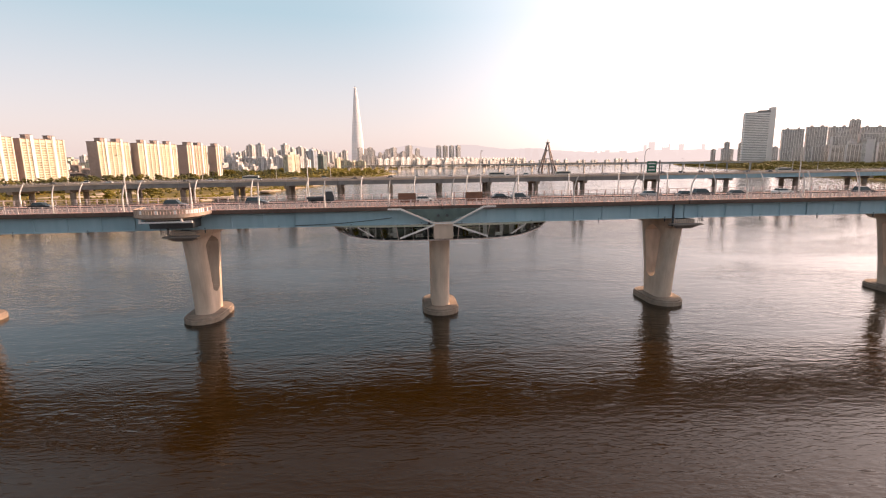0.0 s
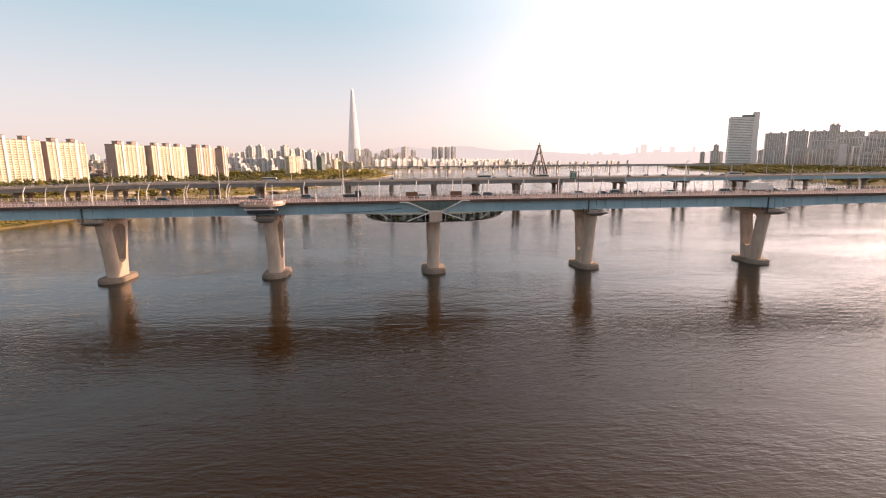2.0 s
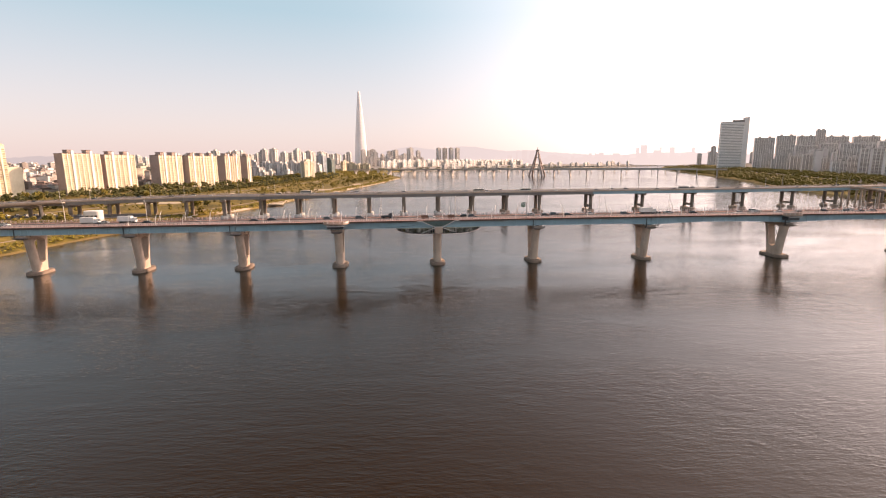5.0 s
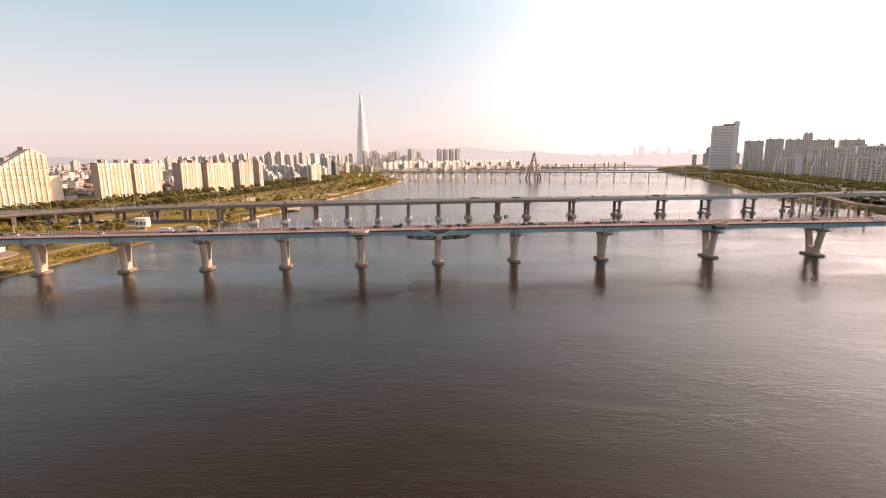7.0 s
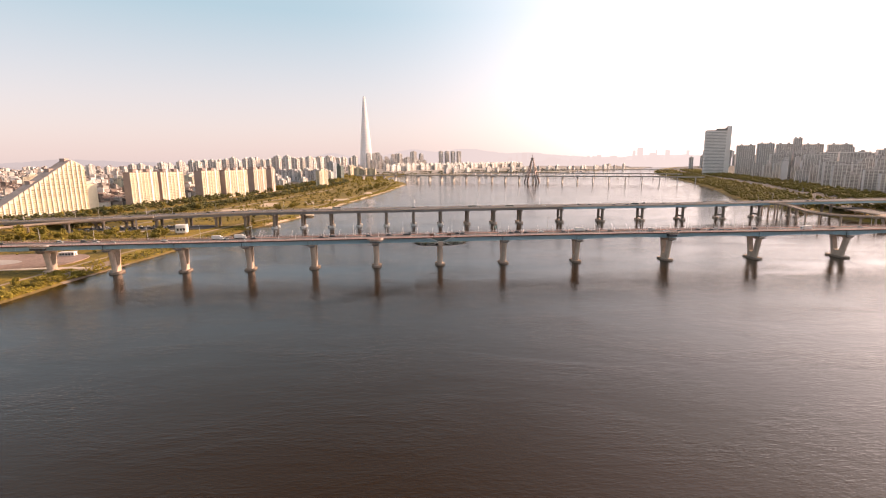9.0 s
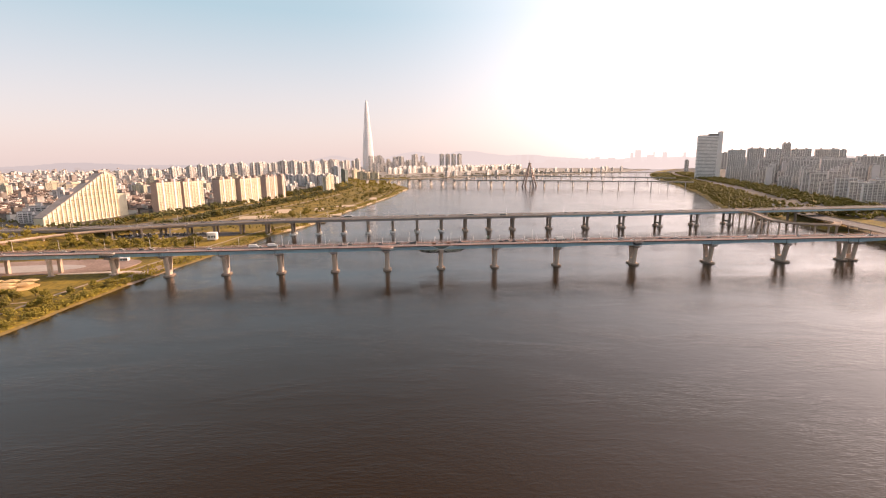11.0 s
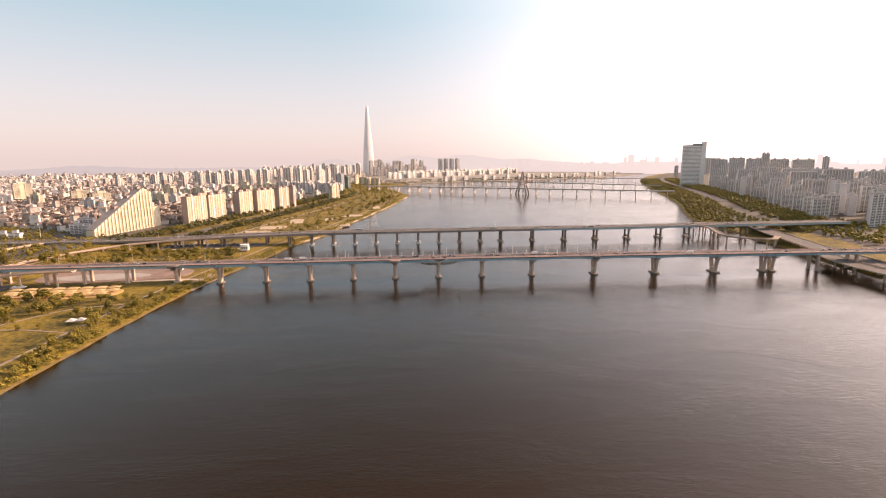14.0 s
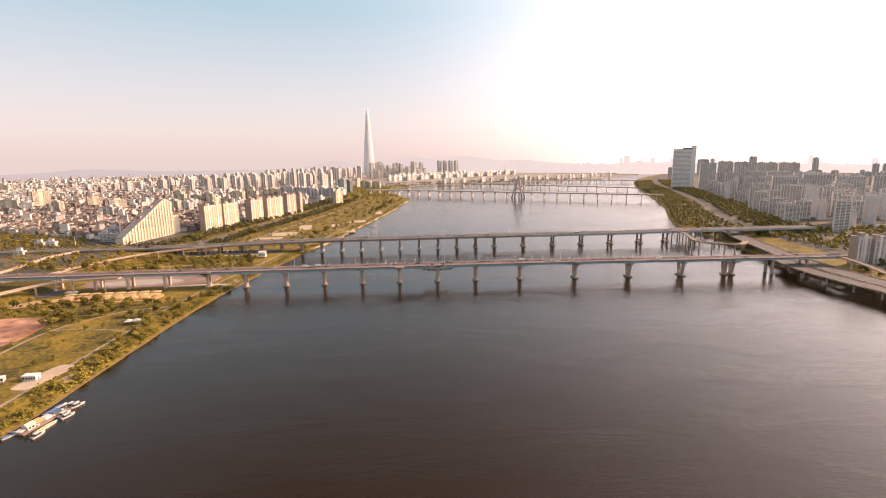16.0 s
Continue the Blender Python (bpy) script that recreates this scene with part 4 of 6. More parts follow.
for i in range(34):
    x, y = rng.uniform(-520, -230), rng.uniform(3180, 3720)
    if abs(x + 565) > 60 and free_spot(x, y, 17):
        put_block(rng.choice((0, 1, 0, 5)), x, y, rng.uniform(28, 46), rng.uniform(0, 30))
for i in range(110):
    d = rng.uniform(1000, 3400)
    x, y = -rng.uniform(0.62, 1.25) * d, d * rng.uniform(0.55, 1.0) - 250
    if bank_left(y) - x > 380 and free_spot(x, y, 24):
        put_block(rng.choice((3, 4, 4, 3, 2)), x, y, rng.uniform(-30, 60), rng.uniform(4, 20))


def houses(label, x0, x1, y0, y1, step, size, high, seed, wall=None):
    """A quarter of small houses, too many to count: walls and flat or hipped roofs."""
    r, s = random.Random(seed), Shape()
    y = y0
    while y < y1:
        x = x0
        while x < x1:
            px, py = x + r.uniform(-0.25, 0.25) * step, y + r.uniform(-0.25, 0.25) * step
            off = bank_left(py) - px
            if off > 345 and py > 300 - 0.35 * (px + 600) and r.random() < 0.86 and all((a - px) ** 2 + (b - py) ** 2 > (c * 0.8) ** 2 for a, b, c in near_spots(px, py)) and not (-640 < px < -540 and 240 < py < 430):
                g = ground_z(px, py)
                h, a, b = r.uniform(*high), r.uniform(*size), r.uniform(*size)
                if r.random() < 0.06:
                    h *= 2.2
                m = turned(px, py, g, r.choice((12, 20, -15, 60)) + r.uniform(-5, 5))
                s.box(-a, a, -b, b, -2, h, 0, m)
                if r.random() < 0.55:
                    s.box(-a - 0.3, a + 0.3, -b - 0.3, b + 0.3, h + 0.004, h + 0.5, 1, m)
                    s.box(-a * 0.3, a * 0.2, -b * 0.3, b * 0.3, h + 0.5, h + 2.6, 0, m)
                else:
                    k = [(-a - 0.4, -b - 0.4, h + 0.004), (a + 0.4, -b - 0.4, h + 0.004), (a + 0.4, b + 0.4, h + 0.004), (-a - 0.4, b + 0.4, h + 0.004)]
                    tops = [(-a * 0.5, -0.1, h + 2.4), (a * 0.5, -0.1, h + 2.4), (a * 0.5, 0.1, h + 2.4), (-a * 0.5, 0.1, h + 2.4)]
                    s.loft([[m @ Vector(p) for p in k], [m @ Vector(p) for p in tops]], 1)
            x += step
        y += step
    # far quarters carry the haze colour on walls and roofs alike
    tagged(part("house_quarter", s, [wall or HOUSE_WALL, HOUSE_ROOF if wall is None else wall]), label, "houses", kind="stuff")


SPOT_CELLS = {}
for a, b, c in spots:
    SPOT_CELLS.setdefault((int(a // 120), int(b // 120)), []).append((a, b, c))


def near_spots(x, y):
    i, j = int(x // 120), int(y // 120)
    return [q for u in (-1, 0, 1) for v in (-1, 0, 1) for q in SPOT_CELLS.get((i + u, j + v), ())]


houses("dense low brick and rendered houses with mixed roofs", -1500, -520, 120, 1500, 15.5, (4.2, 7.0), (6, 12), 7)
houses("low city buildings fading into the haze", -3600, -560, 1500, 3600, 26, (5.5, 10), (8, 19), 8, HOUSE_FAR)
houses("low city buildings inland, crowded and coloured pale for haze", -3600, -1500, 100, 1500, 19, (4, 8), (7, 14), 9, HOUSE_FAR)


# ---- right bank: the twin-slab tower and rows of blocks in the haze ----
def twin_tower():
    t = thing("office_tower", "tall grey slab tower with a raised end bay", "office tower", at=turned(1175, 1655, 0, -22))
    part("front_slab", Shape().box(-48, 30, 0, 34, 6, 190), WALL_PALE, t)
    part("raised_slab", Shape().box(30.004, 46, -2, 36, 6, 208), WALL_PALE, t)
    part("roof_frame", Shape().box(-46, 30, 2, 32, 190.004, 193).box(-10, 30, 4, 8, 193, 199), GREY_STEEL, t)
    s = Shape()
    for z in range(14, 188, 6):
        s.face([(-46, -0.1, z), (28, -0.1, z), (28, -0.1, z + 1.6), (-46, -0.1, z + 1.6)])
        s.face([(-48.1, 2, z), (-48.1, 32, z), (-48.1, 32, z + 1.6), (-48.1, 2, z + 1.6)])
    part("window_panes", s, PANE, t)["kind"] = "stuff"


twin_tower()
HAZED = (WALL_PALE, WALL_GREY, ROOF_GREY)
R_AP = "greyish high-rise slab block half lost in haze"
for x, y, deg, ln, top in ((1228, 1610, -20, 66, 128), (1296, 1585, -20, 60, 134), (1358, 1562, -18, 56, 131), (1414, 1545, -18, 28, 152), (1444, 1535, -18, 70, 128), (1520, 1505, -18, 80, 126), (1180, 1330, -20, 60, 92), (1245, 1310, -20, 74, 98), (1325, 1290, -22, 80, 95), (1410, 1260, -22, 90, 92),
                           (1050, 1000, -24, 66, 88), (1120, 965, -24, 70, 93), (1195, 930, -24, 76, 98), (1275, 895, -24, 76, 92), (1360, 855, -24, 90, 94)):
    slab(R_AP, x, y, deg, ln, 14, 9, top, HAZED, name="apartment_block", group="right bank blocks", detail=False)
row = random.Random(11)
for i in range(19):
    y = 300 + i * 62
    x = bank_right(y) + 235 + row.uniform(-10, 10)
    for j in range(7):
        if row.random() < 0.84:
            slab("pale slab block set gable-on to the river", x + j * 58 + row.uniform(-6, 6), y + j * 16 + row.uniform(-8, 8), row.choice((-30, -30, -26, 62)), row.uniform(22, 36), 12, 9, row.choice((44, 50, 56, 62, 70)) + j * 3, (WALL_PALE, WALL_GREY, ROOF_GREY), group="right bank rows", detail=False, lifts=1)
for x, y, deg, ln, top in ((590, 22, 8, 20, 46), (612, 20, 8, 16, 43), (630, 24, 8, 26, 45), (662, 40, 8, 30, 47), (700, 30, 8, 30, 48), (740, 44, 8, 36, 48)):
    slab("grey slab block beside the elevated road", x, y, deg, ln, 13, 9, top, (WALL_GREY, WALL_BROWN, ROOF_GREY), group="blocks by the road", lifts=1)
for i in range(60):
    d = row.uniform(500, 2600)
    x, y = 900 + d * 0.75 + row.uniform(-200, 500), d + row.uniform(-300, 300)
    if x - bank_right(y) > 420 and free_spot(x, y, 40):
        put_block(row.choice((0, 2, 3, 3, 4)), x, y, row.uniform(-30, 30), row.uniform(0, 20))
for i in range(26):
    x, y = row.uniform(1500, 2600), row.uniform(2600, 3700)
    if x - bank_right(y) > 60:
        put_block(5 if i % 4 == 0 else row.choice((0, 0, 1)), x, y, row.uniform(-30, 30), 10)


# ---- on and under the near bridge ----
def observation_deck():
    """The glazed gallery hung under the bridge round its middle pier."""
    t = thing("observation_deck", "boat-shaped glazed gallery hung under the blue girder", "observation deck", at=axis_pose(axis_1, 0))
    half, n = 21.5, 28

    def front(x):
        return -9.4 - 3.2 * (1 - abs(x / half) ** 3.5)

    def low(x):
        return 17.15 + 1.6 * abs(x / half) ** 5

    for sgn in (1, -1):
        s, rim = Shape(), Shape()
        rings, rr = [], []
        for i in range(n + 1):
            x = -half + 2 * half * i / n
            y = front(x)
            x2, y2 = x * 0.955, y + 1.0
            rings.append([(x2, sgn * y2, low(x)), (x2, sgn * (y2 + 3.4), low(x) - 0.3), (x2, sgn * (y2 + 3.4), low(x) + 0.15), (x2, sgn * y2, low(x) + 0.2)])
            rr.append([(x2, sgn * (y2 - 0.3), low(x) - 0.02), (x2, sgn * (y2 - 0.004), low(x) - 0.02), (x2, sgn * (y2 - 0.004), low(x) + 0.2), (x2, sgn * (y2 - 0.3), low(x) + 0.2)])
        s.loft(rings)
        rim.loft(rr)
        part("floor_edge", s, DARK_STEEL, t)
        part("rim", rim, RAIL, t, "pale steel rim")
        for i in range(n):
            x0, x1 = -half + 2 * half * i / n, -half + 2 * half * (i + 1) / n
            y0, y1 = front(x0), front(x1)
            u0, u1, v0, v1 = x0 * 0.955, x1 * 0.955, y0 + 1.0, y1 + 1.0
            s = Shape()
            q = [(u0, sgn * (v0 + 0.05), low(x0) + 0.2), (u1, sgn * (v1 + 0.05), low(x1) + 0.2), (x1, sgn * (y1 + 0.05), 20.05), (x0, sgn * (y0 + 0.05), 20.05)]
            back = [(a, b + sgn * 0.06, c) for a, b, c in q]
            s.loft([q, back])
            part("pane", s, GALLERY_GLASS, t).visible_shadow = False
            s = Shape()
            s.tube([(u0, sgn * (v0 - 0.02), low(x0) + 0.15), (x0, sgn * (y0 - 0.02), 20.08)], 0.05 if i % 2 else 0.09, 4)
            part("mullion", s, RAIL if i % 4 == 0 else GREY_STEEL, t)
            if i % 2 == 0:
                s = Shape()
                s.box(u0 - 0.07, u0 + 0.07, min(sgn * (v0 - 0.26), sgn * (v0 - 0.16)), max(sgn * (v0 - 0.26), sgn * (v0 - 0.16)), low(x0) + 0.19, low(x0) + 0.5)
                part("rim_post", s, WHITE, t)
        s = Shape()
        s.loft([[(-half + 2 * half * i / n, sgn * (front(-half + 2 * half * i / n) + 0.2 * c), 20.05 + d) for c, d in ((0, 0), (12, 0), (12, 0.12), (0, 0.12))] for i in range(n + 1)])
        part("gallery_ceiling", s, GALLERY_PALE, t)
    s = Shape()
    rings = []
    for i in range(n + 1):
        x = -half + 2 * half * i / n
        y = front(x) + 4.35
        x *= 0.955
        rings.append([(x, y, low(x) - 0.3), (x, -y, low(x) - 0.3), (x, -y, low(x) - 0.1), (x, y, low(x) - 0.1)])
    s.loft(rings)
    part("floor", s, GALLERY_PALE, t)
    for e in (-1, 1):
        s = Shape()
        y = front(half)
        q = [(e * half * 0.955, y + 1.0, low(half) + 0.2), (e * half * 0.955, -y - 1.0, low(half) + 0.2), (e * half, -y, 20.05), (e * half, y, 20.05)]
        s.loft([q, [(a - e * 0.08, b, c) for a, b, c in q]])
        part("end_pane", s, GALLERY_GLASS, t).visible_shadow = False
        part("end_rim", Shape().box(min(e * 20.4, e * 20.7), max(e * 20.4, e * 20.7), y + 1.0, -y - 1.0, low(half) - 0.02, low(half) + 0.2), RAIL, t)
    for x, w in ((-9.6, 0.4), (9.0, 0.4), (-15, 0.25), (14.6, 0.5), (17, 0.5), (12.4, 0.3)):
        s = Shape()
        s.box(x - w, x + w, -8.2, -7.8, low(x), 20.08)
        part("inner_column", s, WHITE, t, "white column inside the gallery")
    rg = random.Random(9)
    for i in range(22):
        x, y = -18.5 + 1.76 * i + rg.uniform(-0.5, 0.5), -rg.uniform(5.0, 10.0)
        if abs(x) < 2.4:
            continue
        if i % 3 == 1:
            s = Shape()
            for k in range(9):
                s.blob((x + rg.uniform(-0.5, 0.5), y + rg.uniform(-0.3, 0.3), low(x) + 0.5 + 0.16 * k), 0.34, rg)
            part("potted_plant", s, LEAF, t, "green plant behind the glass")
        elif i % 3 == 0:
            part("inner_post", Shape().box(x - 0.09, x + 0.09, y - 0.09, y + 0.09, low(x), 20.04), WHITE, t)
        else:
            part("bench", Shape().box(x - 0.8, x + 0.8, y - 0.3, y + 0.3, low(x) + 0.35, low(x) + 0.5).box(x - 0.7, x - 0.6, y - 0.25, y + 0.25, low(x), low(x) + 0.35).box(x + 0.6, x + 0.7, y - 0.25, y + 0.25, low(x), low(x) + 0.35).box(x - 0.8, x + 0.8, y + 0.25, y + 0.3, low(x) + 0.5, low(x) + 0.95), WALL_PALE, t)
    # white cross beams on both faces
    for sgn in (1, -1):
        for pts in ([(-10.6, 23.6), (-8.2, 23.6), (-1.9, 20.75), (0, 20.75)], [(10.2, 23.8), (7.9, 23.8), (1.9, 20.75), (0, 20.75)], [(-1.9, 20.4), (-8.4, 17.95)], [(1.9, 20.4), (8.6, 18.0)], [(-16.5, 20.0), (-13.6, 18.3)], [(16.5, 20.0), (13.6, 18.3)]):
            s = Shape()
            thick = 0.16 if abs(pts[0][0]) < 12 else 0.09
            for (xa, za), (xb, zb) in zip(pts, pts[1:]):
                d = Vector((xb - xa, 0, zb - za)).normalized()
                nx, nz = -d.z * thick, d.x * thick
                ya, yb = (sgn * (min(front(xa), -11.0) - 0.55), sgn * (min(front(xb), -11.0) - 0.55))
                e = 0.12
                ring = lambda x, y, z: [(x - nx, y - sgn * 0.13, z - nz), (x + nx, y - sgn * 0.13, z + nz), (x + nx, y + sgn * 0.13, z + nz), (x - nx, y + sgn * 0.13, z - nz)]
                s.loft([ring(xa - d.x * e, ya, za - d.z * e), ring(xb + d.x * e, yb, zb + d.z * e)])
            part("brace", s, WHITE, t, "white steel brace")
        s = Shape()
        y = sgn * -10.75
        s.loft([[(-8.0, y - 0.1, 23.3), (8.0, y - 0.1, 23.3), (1.6, y - 0.1, 20.9), (-1.6, y - 0.1, 20.9)], [(-8.0, y + 0.1, 23.3), (8.0, y + 0.1, 23.3), (1.6, y + 0.1, 20.9), (-1.6, y + 0.1, 20.9)]])
        part("infill_panel", s, TEAL, t, "dark teal panel between the braces")
        for x in (-0.9, 0.9):
            s = Shape()
            s.tube([(x, y - sgn * 0.2, 22.0), (x, y - sgn * 0.75, 22.05)], 0.3, 8)
            part("floodlight", s, DARK_STEEL, t)
    s = Shape()
    s.box(-1.9, 1.9, -12.75, 12.75, 17.6, 20.45)
    part("core", s, CONCRETE, t, "pale concrete block over the pier head")
    for x in (-3.1, 3.1):
        part("core_door", Shape().box(x - 0.9, x + 0.9, -11.0, -10.9, 18.0, 20.3), DARK_STEEL, t)


def clear_glass():
    m = bpy.data.materials.new("gallery_glass")
    m.use_nodes = True
    b = m.node_tree.nodes["Principled BSDF"]
    b.inputs["Base Color"].default_value = (0.84, 0.88, 0.84, 1)
    b.inputs["Roughness"].default_value = 0.04
    b.inputs["Transmission Weight"].default_value = 1.0
    b.inputs["IOR"].default_value = 1.2
    return m


GALLERY_PALE = material("gallery_lining", (0.30, 0.31, 0.24), (0.46, 0.46, 0.36), 0.7, grain=1.0, stain=0.2)
GALLERY_GLASS = clear_glass()
observation_deck()


s = Shape()
s.tube([on_axis(axis_1, x, -8.75 - 0.2, 20.45 + 1.1 * ((x + 29) / 19) ** 2) for x in np.linspace(-29, -10, 9)], 0.07, 5)
tagged(part("service_cable", s, DARK_STEEL), "dark service cable slung along the blue girder", "cable")


def terrace(x, label, w=8.2, out=5.2):
    t = thing("terrace", label, "viewing terrace", "viewing terraces", at=axis_pose(axis_1, x))
    n = 18

    def ring(z, grow=0.0):
        pts = []
        for i in range(n + 1):
            u = math.pi * i / n
            pts.append(((w + grow) * math.cos(u), -10.4 - (out + grow) * math.sin(u) ** 0.45, z))
        return pts

    s = Shape()
    s.loft([ring(23.1, -0.6), ring(23.4, 0), ring(DECK_1 + 0.2, 0)])
    part("slab", s, TAN, t, "weathered tan fascia slab")
    s = Shape()
    s.loft([ring(DECK_1 + 0.204, -0.25), ring(DECK_1 + 0.26, -0.25)])
    part("paving", s, PAVING, t, "red paving")
    s = Shape()
    a, b = ring(0, -0.02), ring(0, -0.2)
    z0, z1 = DECK_1 + 0.2, DECK_1 + 1.25
    for lo, hi in ((z0, z0 + 0.22), (z1 - 0.16, z1)):
        s.loft([[(p[0], p[1], lo), (p[0], p[1], hi), (q[0], q[1], hi), (q[0], q[1], lo)] for p, q in zip(a, b)])
    part("parapet_rail", s, TAN, t)
    for i in range(n):
        for f, wd in ((0.0, 0.16), (0.5, 0.2)):
            p = Vector(a[i]).lerp(Vector(a[i + 1]), f)
            # pale posts alternate by pattern; the right end's paleness is painted sunlight
            post = part("parapet_post", Shape().box(-wd, wd, 0.02, 0.2, z0 + 0.2, z1 - 0.1), WALL_PALE if i < 5 or (f and i % 3 == 0) else TAN, t)
            d = Vector(a[i + 1]) - Vector(a[i])
            post.matrix_local = turned(p.x, p.y, 0, math.degrees(math.atan2(d.y, d.x)) + 180)
    # bracket coloured dark to give the shade below the terrace
    s = Shape()
    s.box(-w * 0.72, w * 0.55, -12.8, -8.95, 20.9, 22.55)
    part("bracket", s, DARK_STEEL, t, "steel bracket with the terrace's shade in its colour")
    s = Shape()
    s.loft([ring(22.8, -1.6), ring(23.096, -0.7)])
    part("soffit", s, WHITE, t)
    part("edge_beam", Shape().box(-w * 0.62, w * 0.86, -10.0 - out, -9.5 - out, 22.45, 22.75), WALL_GREY, t, "pale steel edge beam")
    for x in (-w * 0.6, w * 0.55):
        part("edge_beam_hanger", Shape().box(x - 0.15, x + 0.15, -9.9 - out, -9.6 - out, 22.75, 23.2), WALL_GREY, t)
        part("cantilever", Shape().box(x - 0.2, x + 0.2, -9.5 - out, -8.95, 22.3, 22.7), DARK_STEEL, t)


terrace(-50.2, "rounded viewing terrace with a panelled parapet", 6.1, 7.6)
terrace(-294.5, "shallow viewing terrace over the landward pier", 7.2, 3.0)
terrace(186, "smaller viewing terrace jutting from the footway", 5.0, 3.2)


def curved_post():
    s = Shape()
    pts = [(0, 0, 0)] + [(0, -0.05 - 0.9 * max(0.0, (i / 8 - 0.45) / 0.55) ** 1.6, 5.0 * i / 8) for i in range(1, 9)]
    pts.append((0, -1.25, 5.35))
    s.tube(pts, [0.17] * 5 + [0.15, 0.14, 0.13, 0.11, 0.08], 6)
    t = thing("curved_post", "white bent steel post standing on the bridge footway", "post", "posts along the bridge")
    part("shaft", s, WHITE, t)
    part("foot", Shape().box(-0.25, 0.25, -0.25, 0.25, -0.02, 0.12), GREY_STEEL, t)
    return t


post = curved_post()
first = True
for i in range(-12, 22):
    for off, turn in ((-9.55, 0), (9.55, 180)):
        x = i * 12.5 + (2.0 if off < 0 else 7.5)
        m = axis_pose(axis_1, x, off, DECK_1 + 0.2) @ turned(0, 0, 0, turn + (65 if x < -60 else 20 if x < 60 else -65) * (1 if turn == 0 else -1))
        if first:
            post.matrix_world, first = m, False
        else:
            copy_thing(post, m)


def street_lamp(label="tall grey street lamp with a short arm", height=11.0):
    t = thing("street_lamp", label, "street lamp", "street lamps")
    part("pole", Shape().tube([(0, 0, 0), (0, 0, height - 1.5), (0, -0.25, height - 0.5), (0, -1.2, height)], [0.16, 0.1, 0.09, 0.07], 6), WHITE, t)
    s = Shape()
    s.loft([[(-0.18, -1.1, height - 0.05), (0.18, -1.1, height - 0.05), (0.18, -1.1, height + 0.12), (-0.18, -1.1, height + 0.12)], [(-0.22, -2.1, height), (0.22, -2.1, height), (0.15, -2.1, height + 0.1), (-0.15, -2.1, height + 0.1)]])
    part("lamp_head", s, GREY_STEEL, t)
    part("base", Shape().box(-0.25, 0.25, -0.25, 0.25, -0.02, 0.4), GREY_STEEL, t)
    return t


lamp = street_lamp()
lamp.matrix_world = axis_pose(axis_1, -29, 6.95, DECK_1 + 0.15)
for i in range(-11, 14):
    if i != -1:
        copy_thing(lamp, axis_pose(axis_1, i * 39.5 + 10.5, 6.95, DECK_1 + 0.15))
for i in range(-14, 13):
    copy_thing(lamp, axis_pose(axis_2, i * 42 + 12, 12.5 if i % 2 else -12.5, deck_2(i * 42 + 12)) @ turned(0, 0, 0, 0 if i % 2 else 180))


def road_sign(x):
    t = thing("road_sign", "green direction sign on a grey cantilever mast", "road sign", at=axis_pose(axis_1, x, -9.4, DECK_1 + 0.2))
    part("mast", Shape().tube([(0, 0, 0), (0, 0, 8.4)], [0.2, 0.15], 8), GREY_STEEL, t)
    part("arm", Shape().box(-2.9, 0, -0.06, 0.06, 7.9, 8.05).box(-2.9, 0, -0.06, 0.06, 6.6, 6.72), GREY_STEEL, t)
    panel = part("panel", Shape().box(-2.75, -0.75, -0.16, -0.09, 5.9, 8.2), SIGN_GREEN, t)
    for i, wd in enumerate((0.75, 0.55, 0.68)):
        part("legend_bar", Shape().box(-1.75 - wd, -1.75 + wd, -0.175, -0.164, 7.6 - i * 0.65, 7.85 - i * 0.65), WHITE, panel)


road_sign(45.0)


def planter_board(x):
    t = thing("notice_board", "brown timber screen board on the bridge footway", "board", "boards on the footway", at=axis_pose(axis_1, x, -8.7, DECK_1 + 0.2))
    part("board", Shape().box(-1.75, 1.75, -0.08, 0.08, 0.7, 2.6), BROWN, t)
    for a in (-1.5, 1.5):
        part("leg", Shape().box(a - 0.08, a + 0.08, -0.1, 0.1, 0, 0.7), GREY_STEEL, t)
    for z in (1.3, 1.95):
        part("batten", Shape().box(-1.78, 1.78, -0.11, -0.084, z, z + 0.06), EDGE, t)


for x in (-6.9, 6.6):
    planter_board(x)


# ---- vehicles ----
def wheel_mesh(r):
    s = Shape()
    ring = [(r * math.cos(2 * math.pi * i / 12), r * math.sin(2 * math.pi * i / 12)) for i in range(12)]
    s.loft([[(x, -0.11, z) for x, z in ring], [(x, 0.11, z) for x, z in ring]])
    return s.mesh("wheel", TYRE)


WHEEL, BIG_WHEEL = wheel_mesh(0.33), wheel_mesh(0.5)


def paint(name, c):
    return material(name, tuple(0.85 * k for k in c), tuple(min(1.0, 1.1 * k) for k in c), 0.4, grain=0.5, stain=0.1)


